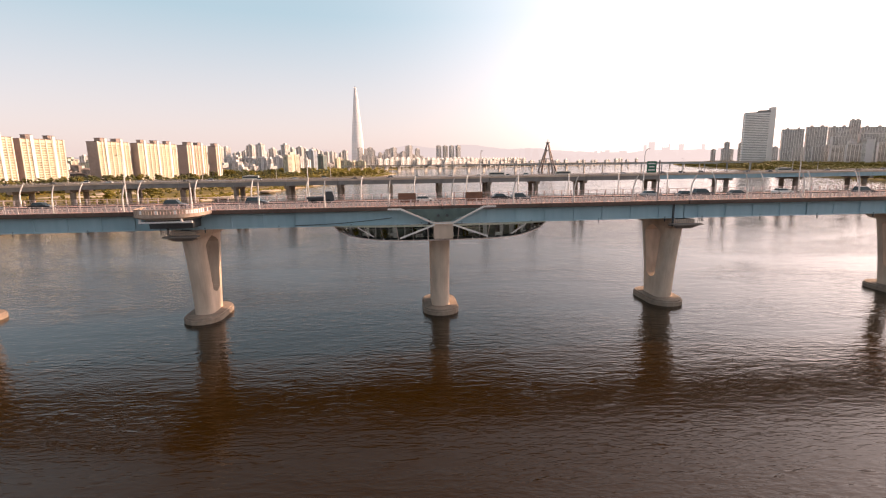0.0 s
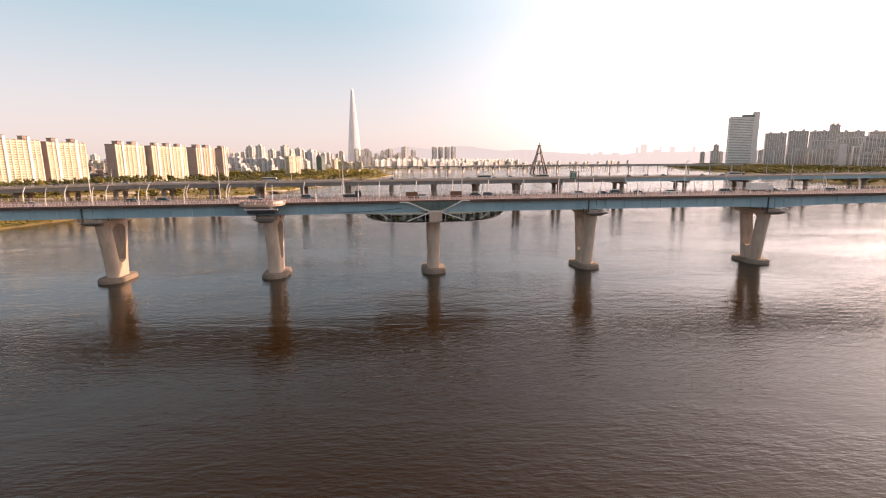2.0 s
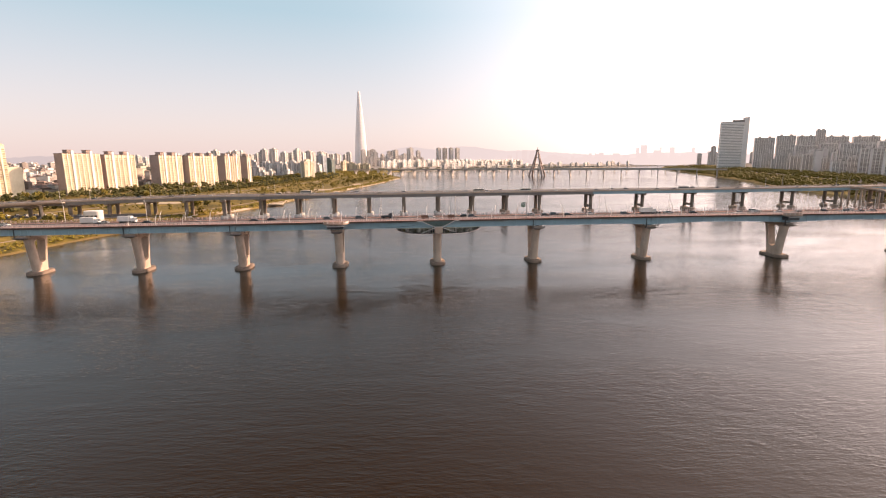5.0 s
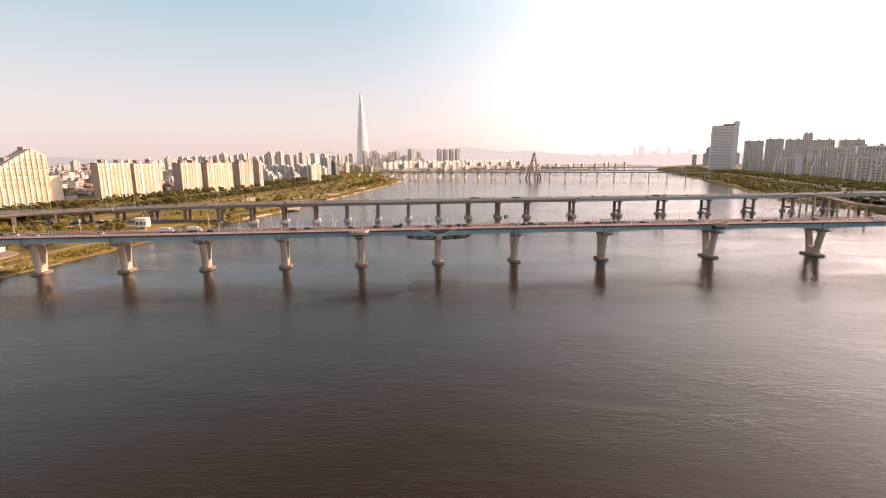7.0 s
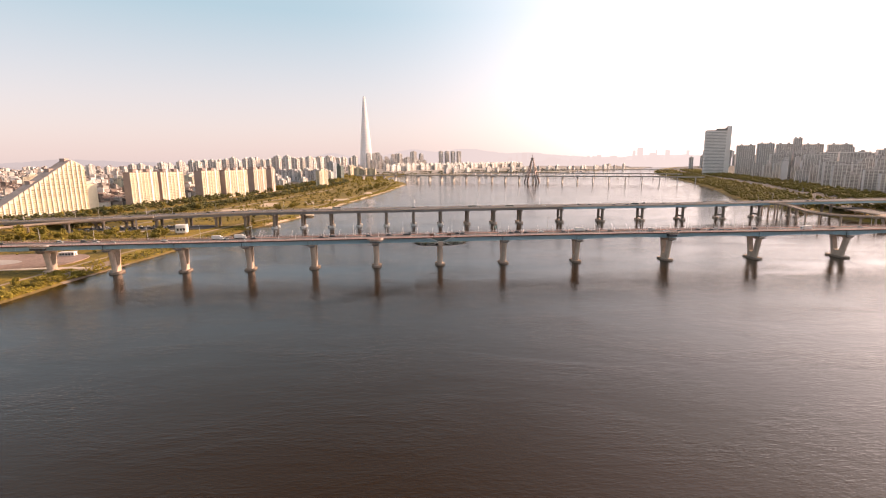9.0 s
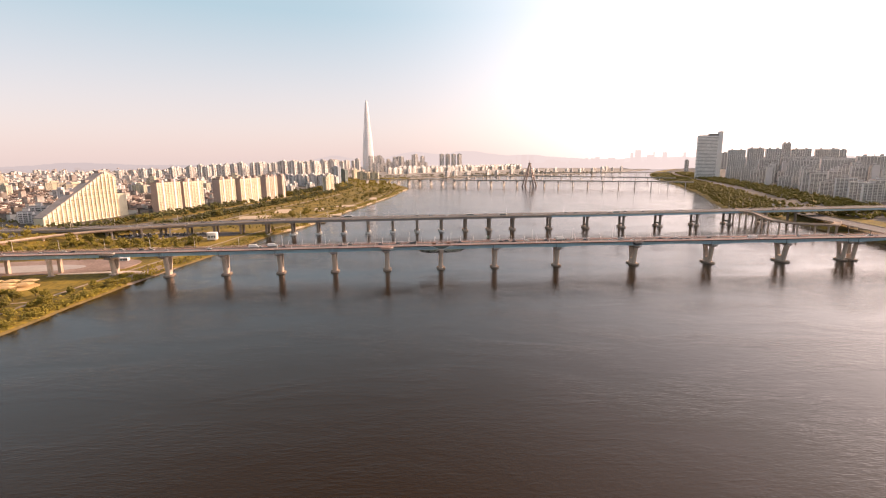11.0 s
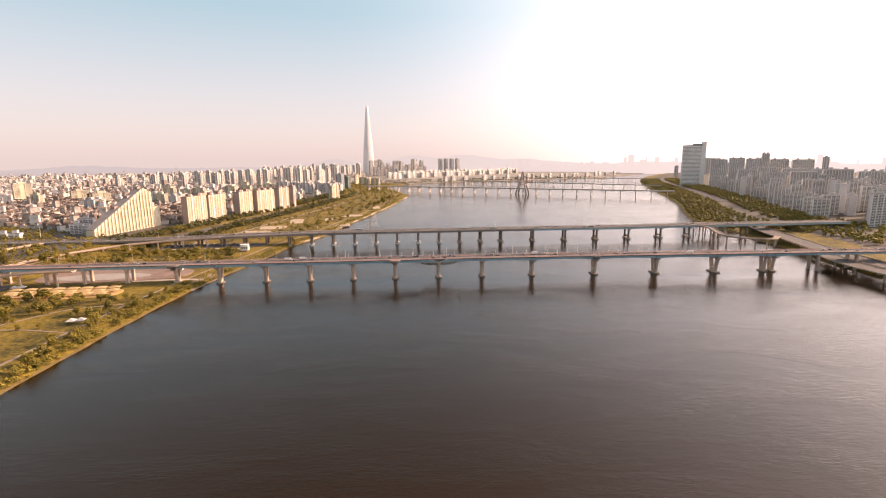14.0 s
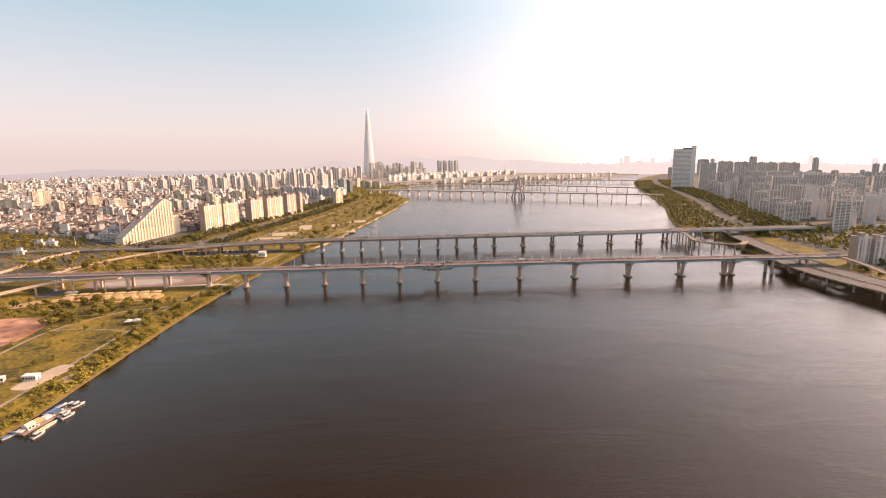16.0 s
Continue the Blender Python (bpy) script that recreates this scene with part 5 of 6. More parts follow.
def car(label, mat, long=4.6, tall=1.45, suv=False):
    t = thing("car", label, "car", "cars on the bridges")
    h, w = long / 2, 0.9
    s = Shape()
    prof = [(-h, 0.35), (-h + 0.05, 0.78), (-h + 0.5, 0.92), (h - 1.3, 0.9), (h - 0.15, 0.68), (h, 0.4), (h - 0.1, 0.28), (-h + 0.1, 0.28)]
    s.loft([[(x, y, z) for x, z in prof] for y in (-w, w)])
    part("body", s, mat, t)
    s = Shape()
    a, b = (-h + 0.1, h - 1.35) if suv else (-h + 0.55, h - 1.15)
    s.loft([[(a, -w + 0.08, 0.88), (b, -w + 0.08, 0.88), (b, w - 0.08, 0.88), (a, w - 0.08, 0.88)], [(a + 0.4, -w + 0.22, tall - 0.06), (b - 0.75, -w + 0.22, tall - 0.06), (b - 0.75, w - 0.22, tall - 0.06), (a + 0.4, w - 0.22, tall - 0.06)]])
    part("cabin_glass", s, GLASS, t, "dark tinted glass")
    part("roof", Shape().box(a + 0.42, b - 0.77, -w + 0.22, w - 0.22, tall - 0.056, tall), mat, t)
    for x in (-h + 0.85, h - 0.85):
        for y in (-w + 0.08, w - 0.08):
            part("wheel", WHEEL, None, t).location = (x, y, 0.33)
    for y in (-0.62, 0.62):
        part("headlight", Shape().box(h - 0.12, h - 0.02, y - 0.2, y + 0.2, 0.58, 0.7), WHITE, t)
    return t


def truck(label, mat, box_mat, long=8.6, box=3.5):
    t = thing("truck", label, "truck", "trucks on the bridges")
    h = long / 2
    part("cargo_box", Shape().box(-h, h - 2.1, -1.2, 1.2, 1.0, box), box_mat, t)
    s = Shape()
    s.loft([[(x, y, z) for x, z in ((h - 2.0, 0.6), (h - 2.0, 2.7), (h - 0.35, 2.7), (h, 1.6), (h, 0.6))] for y in (-1.1, 1.1)])
    part("cab", s, mat, t)
    part("windscreen", Shape().loft([[(h - 0.3, y, 2.6), (h - 0.27, y, 2.6), (h + 0.03, y, 1.65), (h, y, 1.65)] for y in (-1.0, 1.0)]), GLASS, t)
    part("chassis", Shape().box(-h + 0.2, h - 0.2, -0.5, 0.5, 0.5, 0.98), DARK_STEEL, t)
    for x in (-h + 1.4, h - 1.2):
        for y in (-1.0, 1.0):
            part("wheel", BIG_WHEEL, None, t).location = (x, y, 0.5)
    return t


def bus():
    t = thing("bus", "long pale city bus with a band of dark windows", "bus")
    s = Shape()
    s.box(-5.5, 5.5, -1.25, 1.25, 0.4, 3.1)
    part("body", s, paint("bus_cream", (0.55, 0.53, 0.47)), t)
    for y in (-1.27, 1.25):
        part("side_glass", Shape().box(-5.2, 5.2, y, y + 0.02, 1.5, 2.6), GLASS, t)
    part("roof_unit", Shape().box(-2, 2, -0.8, 0.8, 3.1, 3.4), WHITE, t)
    for x in (-3.5, 3.6):
        for y in (-1.1, 1.1):
            part("wheel", BIG_WHEEL, None, t).location = (x, y, 0.5)
    return t


SIGN_BLUE = paint("bus_blue", (0.08, 0.18, 0.35))
FLEET = [car("black saloon car on the roadway", paint("car_black", (0.02, 0.02, 0.022))), car("white saloon car on the roadway", paint("car_white", (0.75, 0.74, 0.72))),
         car("silver saloon car on the roadway", paint("car_silver", (0.42, 0.42, 0.42))), car("dark grey estate car on the roadway", paint("car_grey", (0.09, 0.09, 0.10)), 4.8, 1.7, True),
         car("white van-like car on the roadway", paint("van_white", (0.72, 0.70, 0.68)), 4.9, 1.9, True)]
LORRIES = [truck("white box lorry on the roadway", paint("lorry_white", (0.7, 0.69, 0.67)), WHITE), truck("dark pickup lorry on the roadway", paint("lorry_dark", (0.04, 0.05, 0.06)), DARK_STEEL, 6.0, 1.5)]
BUS = bus()
taken = set()


def drive(kind, axis, x, off, z, back=False):
    m = axis_pose(axis, x, off, z) @ turned(0, 0, 0, 180 if back else 0)
    if id(kind) in taken:
        return copy_thing(kind, m)
    taken.add(id(kind))
    kind.matrix_world = m
    return kind


for k, x, off in ((0, -93, 2), (0, -85, 5), (3, -56, 2), (3, -40, 5), (1, -3, 2), (0, 15, 5), (3, 19, 2), (2, 51, 5), (0, 58, 2), (3, 64, 5), (0, 70.5, 2), (1, 84, 5), (3, 102, 2), (2, 128, 5), (0, 140, 2), (1, 163, -2), (2, -118, -5), (4, 176, 5), (0, 214, 2), (2, 231, 5),
                  (3, 262, 2), (1, 283, -2), (0, 310, 5), (2, 352, 2), (1, 388, 5), (0, 420, -2), (1, -212, 2), (2, -248, -2), (4, -290, 5), (0, -330, 2), (1, -385, -5), (2, 470, 2), (3, 500, 5)):
    drive(FLEET[k], axis_1, x, off, DECK_1 + 0.01, off < 0)
rc = random.Random(64)
for i in range(26):
    x, off = rc.uniform(120, 540) if i % 3 else rc.uniform(-420, -110), rc.choice((-5, -2, 2, 5))
    drive(FLEET[rc.choice((0, 0, 1, 2, 3, 4))], axis_1, x, off, DECK_1 + 0.01, off < 0)
drive(LORRIES[1], axis_1, -26, 5, DECK_1 + 0.01)
for x, off in ((-172, 2), (-156, 5), (116, 5), (300, -5)):
    drive(LORRIES[0], axis_1, x, off, DECK_1 + 0.01, off < 0)
rv = random.Random(21)
for i in range(39):
    x, y = -430 + (i % 13) * 8.2 + rv.uniform(-1, 1), 196 + (i // 13) * 11 + (i % 13) * 0.6
    ob = copy_thing(FLEET[rv.randrange(5)], turned(x, y, ground_z(x, y) + 0.02, 84 + rv.uniform(-4, 4)))
    ob["label"], ob["group"] = ob["label"].replace("on the roadway", "parked under the bridge"), "cars parked under the bridge"
for i in range(44):
    x = -420 + i * 22.5 + rv.uniform(-7, 7)
    drive(FLEET[rv.randrange(5)], axis_2, x, rv.choice((-9, -5.5, -2, 2, 5.5, 9)), deck_2(x) + 0.035, rv.random() < 0.5)
for x, off in ((44, -5.5), (92, -9), (-130, 5.5), (260, -9)):
    drive(BUS, axis_2, x, off, deck_2(x) + 0.035)


# ---- ramps and riverside roads ----
def spline(pts, step=6.0):
    """A smooth way through a few points, in even steps."""
    pts = [Vector(p) for p in pts]
    ext = [pts[0] * 2 - pts[1]] + pts + [pts[-1] * 2 - pts[-2]]
    out = []
    for i in range(1, len(ext) - 2):
        a, b, c, d = ext[i - 1:i + 3]
        n = max(2, int((c - b).length / step))
        for k in range(n):
            u = k / n
            out.append(0.5 * ((2 * b) + (c - a) * u + (2 * a - 5 * b + 4 * c - d) * u * u + (3 * b - a - 3 * c + d) * u ** 3))
    return out + [pts[-1]]


def ramp(label, pts, width=8.0, every=32.0, name="ramp", deep=1.6, mat=None, road=None):
    t = thing(name, label, "elevated road", "ramps and elevated roads")
    way = spline(pts)
    rings, tops, edge = [], [], [[], []]
    for i, p in enumerate(way):
        d = way[min(i + 1, len(way) - 1)] - way[max(i - 1, 0)]
        n = Vector((-d.y, d.x, 0)).normalized()
        h = width / 2
        rings.append([p - n * h * 0.6 - Vector((0, 0, deep)), p + n * h * 0.6 - Vector((0, 0, deep)), p + n * h - Vector((0, 0, 0.4)), p + n * h, p - n * h, p - n * h - Vector((0, 0, 0.4))])
        u = Vector((0, 0, 1))
        tops.append([p - n * (h - 0.4) + u * 0.004, p + n * (h - 0.4) + u * 0.004, p + n * (h - 0.4) + u * 0.03, p - n * (h - 0.4) + u * 0.03])
        for k, sg in enumerate((-1, 1)):
            a, b = p + n * sg * h, p + n * sg * (h - 0.3)
            edge[k].append([a, b, b + u * 0.9, a + u * 0.9])
    part("deck", Shape().loft(rings), mat or CONCRETE, t)
    part("roadway", Shape().loft(tops), road or PAVED, t)
    for e in edge:
        part("parapet", Shape().loft(e), CONCRETE, t)
    run = every * 0.5
    for a, b in zip(way, way[1:]):
        run += (b - a).length
        g = max(ground_z(b.x, b.y), -1.0)
        if run > every and b.z - g > 4.5:
            run = 0
            s = Shape()
            n = 10
            ring = [(b.x + 1.1 * math.cos(2 * math.pi * i / n), b.y + 1.1 * math.sin(2 * math.pi * i / n)) for i in range(n)]
            s.prism(ring, g - 0.6, b.z - deep - 0.9)
            p = part("column", s, CONCRETE, t)
            part("column_head", Shape().box(-1.3, 1.3, -width * 0.36, width * 0.36, -0.9, 0.1, 0, turned(b.x, b.y, b.z - deep, math.degrees(math.atan2((b - a).y, (b - a).x)))), CONCRETE, p)
    return t


ramp("curving concrete ramp leaving the girder bridge", [(-345, 203, 18.9), (-378, 194, 17.9), (-423, 179, 16.6), (-470, 151, 15.2), (-505, 110, 13.5), (-523, 73, 12.5), (-528, 36, 12), (-546, 4, 11.5), (-600, -60, 10.5), (-680, -150, 10)])
ramp("concrete ramp descending from the blue bridge", [(-392, -46.5, 22.3), (-435, -48.5, 21), (-465, -53, 18.8), (-484, -62, 17), (-495, -78, 16), (-506, -100, 15), (-530, -150, 13), (-570, -230, 11)])
ramp("narrow pale ramp over the levee trees", [(-606, 190, 15), (-613, 159, 15), (-620, 130, 14.5), (-612, 72, 13.5), (-609, 31, 13), (-625, -40, 12.5), (-700, -140, 12)], 6.5)
ramp("wide elevated expressway along the water", [(780, -700, 11.5), (600, -400, 11.5), (548, -230, 11.5), (526, -130, 11.5), (520, -50, 11.5), (522, 20, 11.5), (530, 78, 11.2), (542, 132, 11), (557, 197, 10.8), (575, 267, 10.4), (606, 350, 10), (655, 490, 9), (722, 680, 8.5), (790, 860, 8.5)], 30, 24, road=ASPHALT)
ramp("outer carriageway of the expressway over the water", [(740, -720, 12), (562, -400, 12), (514, -230, 12), (497, -130, 12), (488, -70, 12), (486, -30, 12), (490, 8, 12), (504, 48, 11.6)], 25, 32, road=ASPHALT)
ramp("looping ramp between the bridge and the expressway", [(452, 268, 21.2), (462, 246, 20), (456, 215, 18), (452, 188, 16.5), (462, 168, 15.5), (486, 160, 14.5), (516, 164, 13), (545, 196, 12)], 8, 16)
ramp("straight slip ramp beside the girder bridge", [(452, 290, 21.2), (500, 318, 18), (545, 340, 14), (590, 372, 11)], 8, 18)
ramp("sloping ramp from the blue bridge to the expressway", [(552, 2, 22.9), (557, -25, 19.5), (556, -60, 15.5), (550, -100, 12.8), (548, -130, 12.2)], 9, 26)


def draped(name, label, way, width, mat, lift=0.12, category="road"):
    """A flat strip that follows the ground."""
    pts = spline(way, 9)
    rings = []
    for i, p in enumerate(pts):
        d = pts[min(i + 1, len(pts) - 1)] - pts[max(i - 1, 0)]
        n = Vector((-d.y, d.x, 0)).normalized() * width / 2
        row = []
        for q, dz in ((p - n, -0.5), (p + n, -0.5), (p + n, lift), (p, lift), (p - n, lift)):
            row.append((q.x, q.y, ground_z(q.x, q.y) + dz))
        rings.append(row)
    return tagged(part(name, Shape().loft(rings), mat), label, category, kind="structure")


def bank_way(off, y0, y1, step, side=-1):
    f = bank_left if side < 0 else bank_right
    ys = np.arange(y0, y1 + 1, step)
    return [(f(y) + side * off, y, 0) for y in ys]


draped("pavement", "pale riverside path along the grassy bank", bank_way(29, -520, 1180, 60), 2.6, PAVED)
draped("pavement", "second pale park path beside the playing field", [(-372, -480, 0), (-370, -340, 0), (-371, -242, 0), (-373, -214, 0), (-372, -192, 0), (-366, -172, 0), (-356, -155, 0), (-345, -136, 0), (-331, -125, 0), (-300, -112, 0)], 2.4, PAVED)
draped("pavement", "narrow path crossing the park grass", [(-371, -186, 0), (-342, -183, 0), (-304, -188, 0), (-293, -190, 0)], 1.8, PAVED)
draped("pavement", "pale kerbed lane beside the car park", [(-450, 172, 0), (-380, 178, 0), (-310, 182, 0), (-296, 176, 0)], 4, PALE_PAVING)
draped("road", "sandy track between the two bridges", [(-520, 30, 0), (-513, 60, 0), (-505, 86, 0), (-506, 126, 0), (-496, 171, 0)], 6, EARTH)
draped("road", "sandy track through the scrub by the levee", [(-560, 60, 0), (-480, 84, 0), (-420, 96, 0), (-340, 110, 0), (-290, 120, 0)], 5, EARTH)
draped("road", "riverside expressway at the foot of the levee", bank_way(236, 230, 1320, 90), 16, ASPHALT)
draped("road", "service road through the riverside park", bank_way(170, 230, 1100, 80), 6, PAVED)
draped("road", "wide expressway on the right bank", bank_way(132, 860, 1900, 120, 1), 26, ASPHALT)


def pad(name, label, cx, cy, a, b, deg, mat, lift=0.1, power=2.0, category="ground"):
    """A flat area with a rounded outline, lying on the ground."""
    c, sn = math.cos(radians(deg)), math.sin(radians(deg))
    pts = []
    for i in range(40):
        u = 2 * math.pi * i / 40
        x = a * math.copysign(abs(math.cos(u)) ** (2 / power), math.cos(u))
        y = b * math.copysign(abs(math.sin(u)) ** (2 / power), math.sin(u))
        pts.append((cx + x * c - y * sn, cy + x * sn + y * c))
    z = ground_z(cx, cy)
    return tagged(part(name, Shape().prism(pts, z - 1.0, z + lift + 0.15), mat), label, category, kind="structure")


pad("sports_field", "red clay playing field with darker stripes", -440, -200, 57, 52, 8, CLAY, 0.25, 2.8)
# two bands darker than the clay around them
pad("field_stripe", "dark stripe across the clay field", -446, -186, 50, 5, 8, CLAY_DARK, 0.29, 4)
pad("field_stripe", "second dark stripe across the clay field", -436, -226, 54, 4, 8, CLAY_DARK, 0.29, 4)
pad("plaza", "red paved plaza under the bridge", -382, 6, 84, 34, 5, BRICK_PAVING, 0.1, 3)
pad("plaza_disc", "long pale oval on the red plaza", -394, -2, 53, 17, 7, OVAL_PAVING, 0.2, 2)
# band darker than the bank on either side of it
draped("pavement", "dark band along the bank sloping into the river", bank_way(8, -52, 14, 11), 17, CONCRETE_DARK, 0.16)
draped("pavement", "pale paved walk from the plaza to the water", [(-345, -24, 0), (-318, -20, 0), (-297, -16, 0), (-266, -13, 0)], 6, PALE_PAVING, 0.3)
pad("sand_lot", "sandy lot with rows of shade canopies", -388, -77, 60, 19, 6, SAND, 0.1, 3)
pad("car_park", "dark asphalt car park beside the ramp", -484, -58, 26, 15, 8, ASPHALT, 0.06, 4)
pad("bare_ground", "dry bare ground beside the ramp columns", -478, -102, 26, 14, 30, EARTH, 0.06, 2.4)
pad("bare_ground", "dry golden ground under the bridge end", -500, -10, 17, 12, 8, EARTH, 0.14, 2.6)
pad("car_park", "dark asphalt car park under the second bridge", -362, 206, 84, 20, 5, ASPHALT, 0.06, 5)
pad("boat_yard", "bare earth yard behind the landing", -298, -288, 8, 22, -8, PALE_SAND, 0.1, 4)
pad("bare_ground", "worn earth patch at the bank edge", -279, -291, 5, 8, 0, EARTH, 0.3, 2.2)
LOTS = ((-345, 358, 28, 13, 0), (-330, 416, 27, 25, 14), (-212, 447, 30, 14, 14), (-214, 621, 33, 21, 10), (-214, 354, 24, 12, 12), (-312, 520, 15, 40, 12), (-246, 545, 9, 30, 12), (-172, 830, 10, 44, 10))
for cx, cy, a, b, deg in LOTS:
    pad("parking_lot", "pale bare parking lot in the riverside park", cx, cy, a, b, deg, PALE_SAND, 0.05, 4)
draped("pavement", "pale stone revetment along the water's edge", bank_way(4.5, 250, 1250, 40), 6.5, PALE_SAND)


# ---- park furniture, pavilions and boats ----
def canopy(label):
    t = thing("canopy", label, "canopy", "shade canopies")
    s = Shape()
    k = [(-5.8, -3.4), (5.8, -3.4), (5.8, 3.4), (-5.8, 3.4)]
    s.loft([[(x, y, 2.5) for x, y in k], [(x * 0.98, y * 0.98, 2.65) for x, y in k], [(x * 0.25, y * 0.1, 3.9) for x, y in k]])
    part("roof", s, CANVAS, t)
    for x in (-5.3, 5.3):
        for y in (-3.0, 3.0):
            part("pole", Shape().tube([(x, y, 0), (x, y, 2.52)], 0.06, 5), GREY_STEEL, t)
    return t


CANVAS = material("sunlit_canvas", (0.58, 0.37, 0.17), (0.78, 0.54, 0.28), 0.85, grain=1.0, stain=0.1, vary=0.1)
can = canopy("beige canvas shade canopy on the sandy lot")
firstc = True
for r in range(3):
    for c in range(8):
        x, y = -438 + c * 13.6 + (r % 2) * 5, -91 + r * 11.5 + c * 1.4
        m = turned(x, y, ground_z(x, y) + 0.22, 6)
        if firstc:
            can.matrix_world, firstc = m, False
        else:
            copy_thing(can, m)


def white_tent(x, y, deg):
    t = thing("pavilion", "white peaked pavilion tent in the park", "pavilion", "white tents", at=turned(x, y, ground_z(x, y), deg))
    for a in (-4.5, 4.5):
        s = Shape()
        k = [(-4.2, -4), (4.2, -4), (4.2, 4), (-4.2, 4)]
        s.loft([[(px + a, py, 2.8) for px, py in k], [(px + a, py, 3.0) for px, py in k], [(px * 0.08 + a, py * 0.08, 5.4) for px, py in k]])
        part("tent_roof", s, WHITE, t)
        for px, py in k:
            part("pole", Shape().tube([(px * 0.95 + a, py * 0.95, 0), (px * 0.95 + a, py * 0.95, 2.85)], 0.07, 5), GREY_STEEL, t)
    t.scale = (0.78, 0.78, 0.85)


white_tent(-306, -166, 15)
white_tent(-446, -56, 8)


def kiosk(x, y, deg, ln=16, deep=6, h=3.6, label="white flat-roofed kiosk with dark window bands"):
    t = thing("kiosk", label, "kiosk", at=turned(x, y, ground_z(x, y), deg))
    part("wall", Shape().box(-ln / 2, ln / 2, -deep / 2, deep / 2, -0.5, h), WHITE, t)
    part("roof", Shape().box(-ln / 2 - 0.4, ln / 2 + 0.4, -deep / 2 - 0.4, deep / 2 + 0.4, h + 0.004, h + 0.35), WALL_PALE, t)
    for i in range(5):
        c = -ln / 2 + ln * (i + 0.5) / 5
        part("window", Shape().box(c - ln * 0.07, c + ln * 0.07, -deep / 2 - 0.05, -deep / 2 - 0.004, 1.0, 2.6), GLASS, t)
    part("door", Shape().box(ln / 2 + 0.004, ln / 2 + 0.06, -0.6, 0.6, 0.15, 2.2), GREY_STEEL, t)


kiosk(-324, 33, 6, 12, 5, 3.2, "white kiosk under the bridge by the plaza")
kiosk(-304, -292, 4, 9.5, 5)
kiosk(-326, -296, 24, 9, 5, 3.0, "small grey shed beside the boat yard")


def river_pavilion():
    t = thing("river_pavilion", "white rounded pavilion building on stilts by the bridge", "pavilion", at=turned(-289, 158, ground_z(-289, 158), 14))
    s = Shape()
    out = [(7 * math.copysign(abs(math.cos(u)) ** 0.5, math.cos(u)), 6 * math.copysign(abs(math.sin(u)) ** 0.5, math.sin(u))) for u in [2 * math.pi * (i + 0.5) / 24 for i in range(24)]]
    s.prism(out, 1.6, 8.0)
    part("shell", s, WHITE, t)
    s = Shape()
    s.prism(out, 8.004, 8.5)
    part("roof", s, WALL_PALE, t)
    for x in (-3.4, 0.2, 3.6):
        part("window", Shape().loft([[(x - 1.4, y, 5.6), (x + 1.4, y, 5.6), (x + 0.7, y, 3.4), (x - 0.7, y, 3.4)] for y in (-6.1, -5.9)]), GLASS, t)
    for x in (-4.5, 4.5):
        for y in (-3.5, 3.5):
            part("stilt", Shape().box(x - 0.4, x + 0.4, y - 0.4, y + 0.4, -0.5, 1.7), CONCRETE, t)
    t.scale = (0.9, 0.9, 1.25)


river_pavilion()


def motor_boat(label, long=8.0, cabin=True, hull=None, top=None, group="boats at the landing"):
    t = thing("motor_boat", label, "boat", group)
    s = Shape()
    rings = []
    for u, wd, lo in ((-0.5, 0.9, -0.3), (-0.2, 1.0, -0.4), (0.15, 0.95, -0.4), (0.38, 0.55, -0.2), (0.5, 0.06, 0.3)):
        w2 = wd * min(long * 0.16, 1.7)
        rings.append([(u * long, -w2, 0.95 + 0.3 * max(0, u)), (u * long, -w2 * 0.6, lo), (u * long, w2 * 0.6, lo), (u * long, w2, 0.95 + 0.3 * max(0, u))])
    s.loft(rings)
    part("hull", s, hull or WHITE, t)
    a = min(long * 0.13, 1.4)
    if cabin:
        s = Shape()
        s.loft([[(-0.28 * long, -a, 0.96), (0.18 * long, -a, 0.96), (0.18 * long, a, 0.96), (-0.28 * long, a, 0.96)], [(-0.26 * long, -a * 0.85, 2.3), (0.06 * long, -a * 0.85, 2.3), (0.06 * long, a * 0.85, 2.3), (-0.26 * long, a * 0.85, 2.3)]])
        part("cabin", s, GLASS, t)
        part("cabin_roof", Shape().box(-0.3 * long, 0.08 * long, -a * 0.95, a * 0.95, 2.304, 2.42), top or WHITE, t)
        part("mast", Shape().tube([(-0.1 * long, 0, 2.4), (-0.14 * long, 0, 4.4)], 0.05, 5), GREY_STEEL, t)
    else:
        part("tarpaulin", Shape().loft([[(-0.44 * long, -a, 0.97), (0.3 * long, -a * 0.8, 0.97), (0.3 * long, a * 0.8, 0.97), (-0.44 * long, a, 0.97)], [(-0.42 * long, -0.1, 1.7), (0.22 * long, -0.1, 1.5), (0.22 * long, 0.1, 1.5), (-0.42 * long, 0.1, 1.7)]]), top or CANVAS, t)
    part("deck", Shape().box(-0.46 * long, 0.3 * long, -a * 0.85, a * 0.85, 0.9, 0.955), PAVED, t)
    part("outboard_motor", Shape().box(-0.5 * long - 0.6, -0.5 * long - 0.01, -0.25, 0.25, 0.1, 1.3), DARK_STEEL, t)
    return t


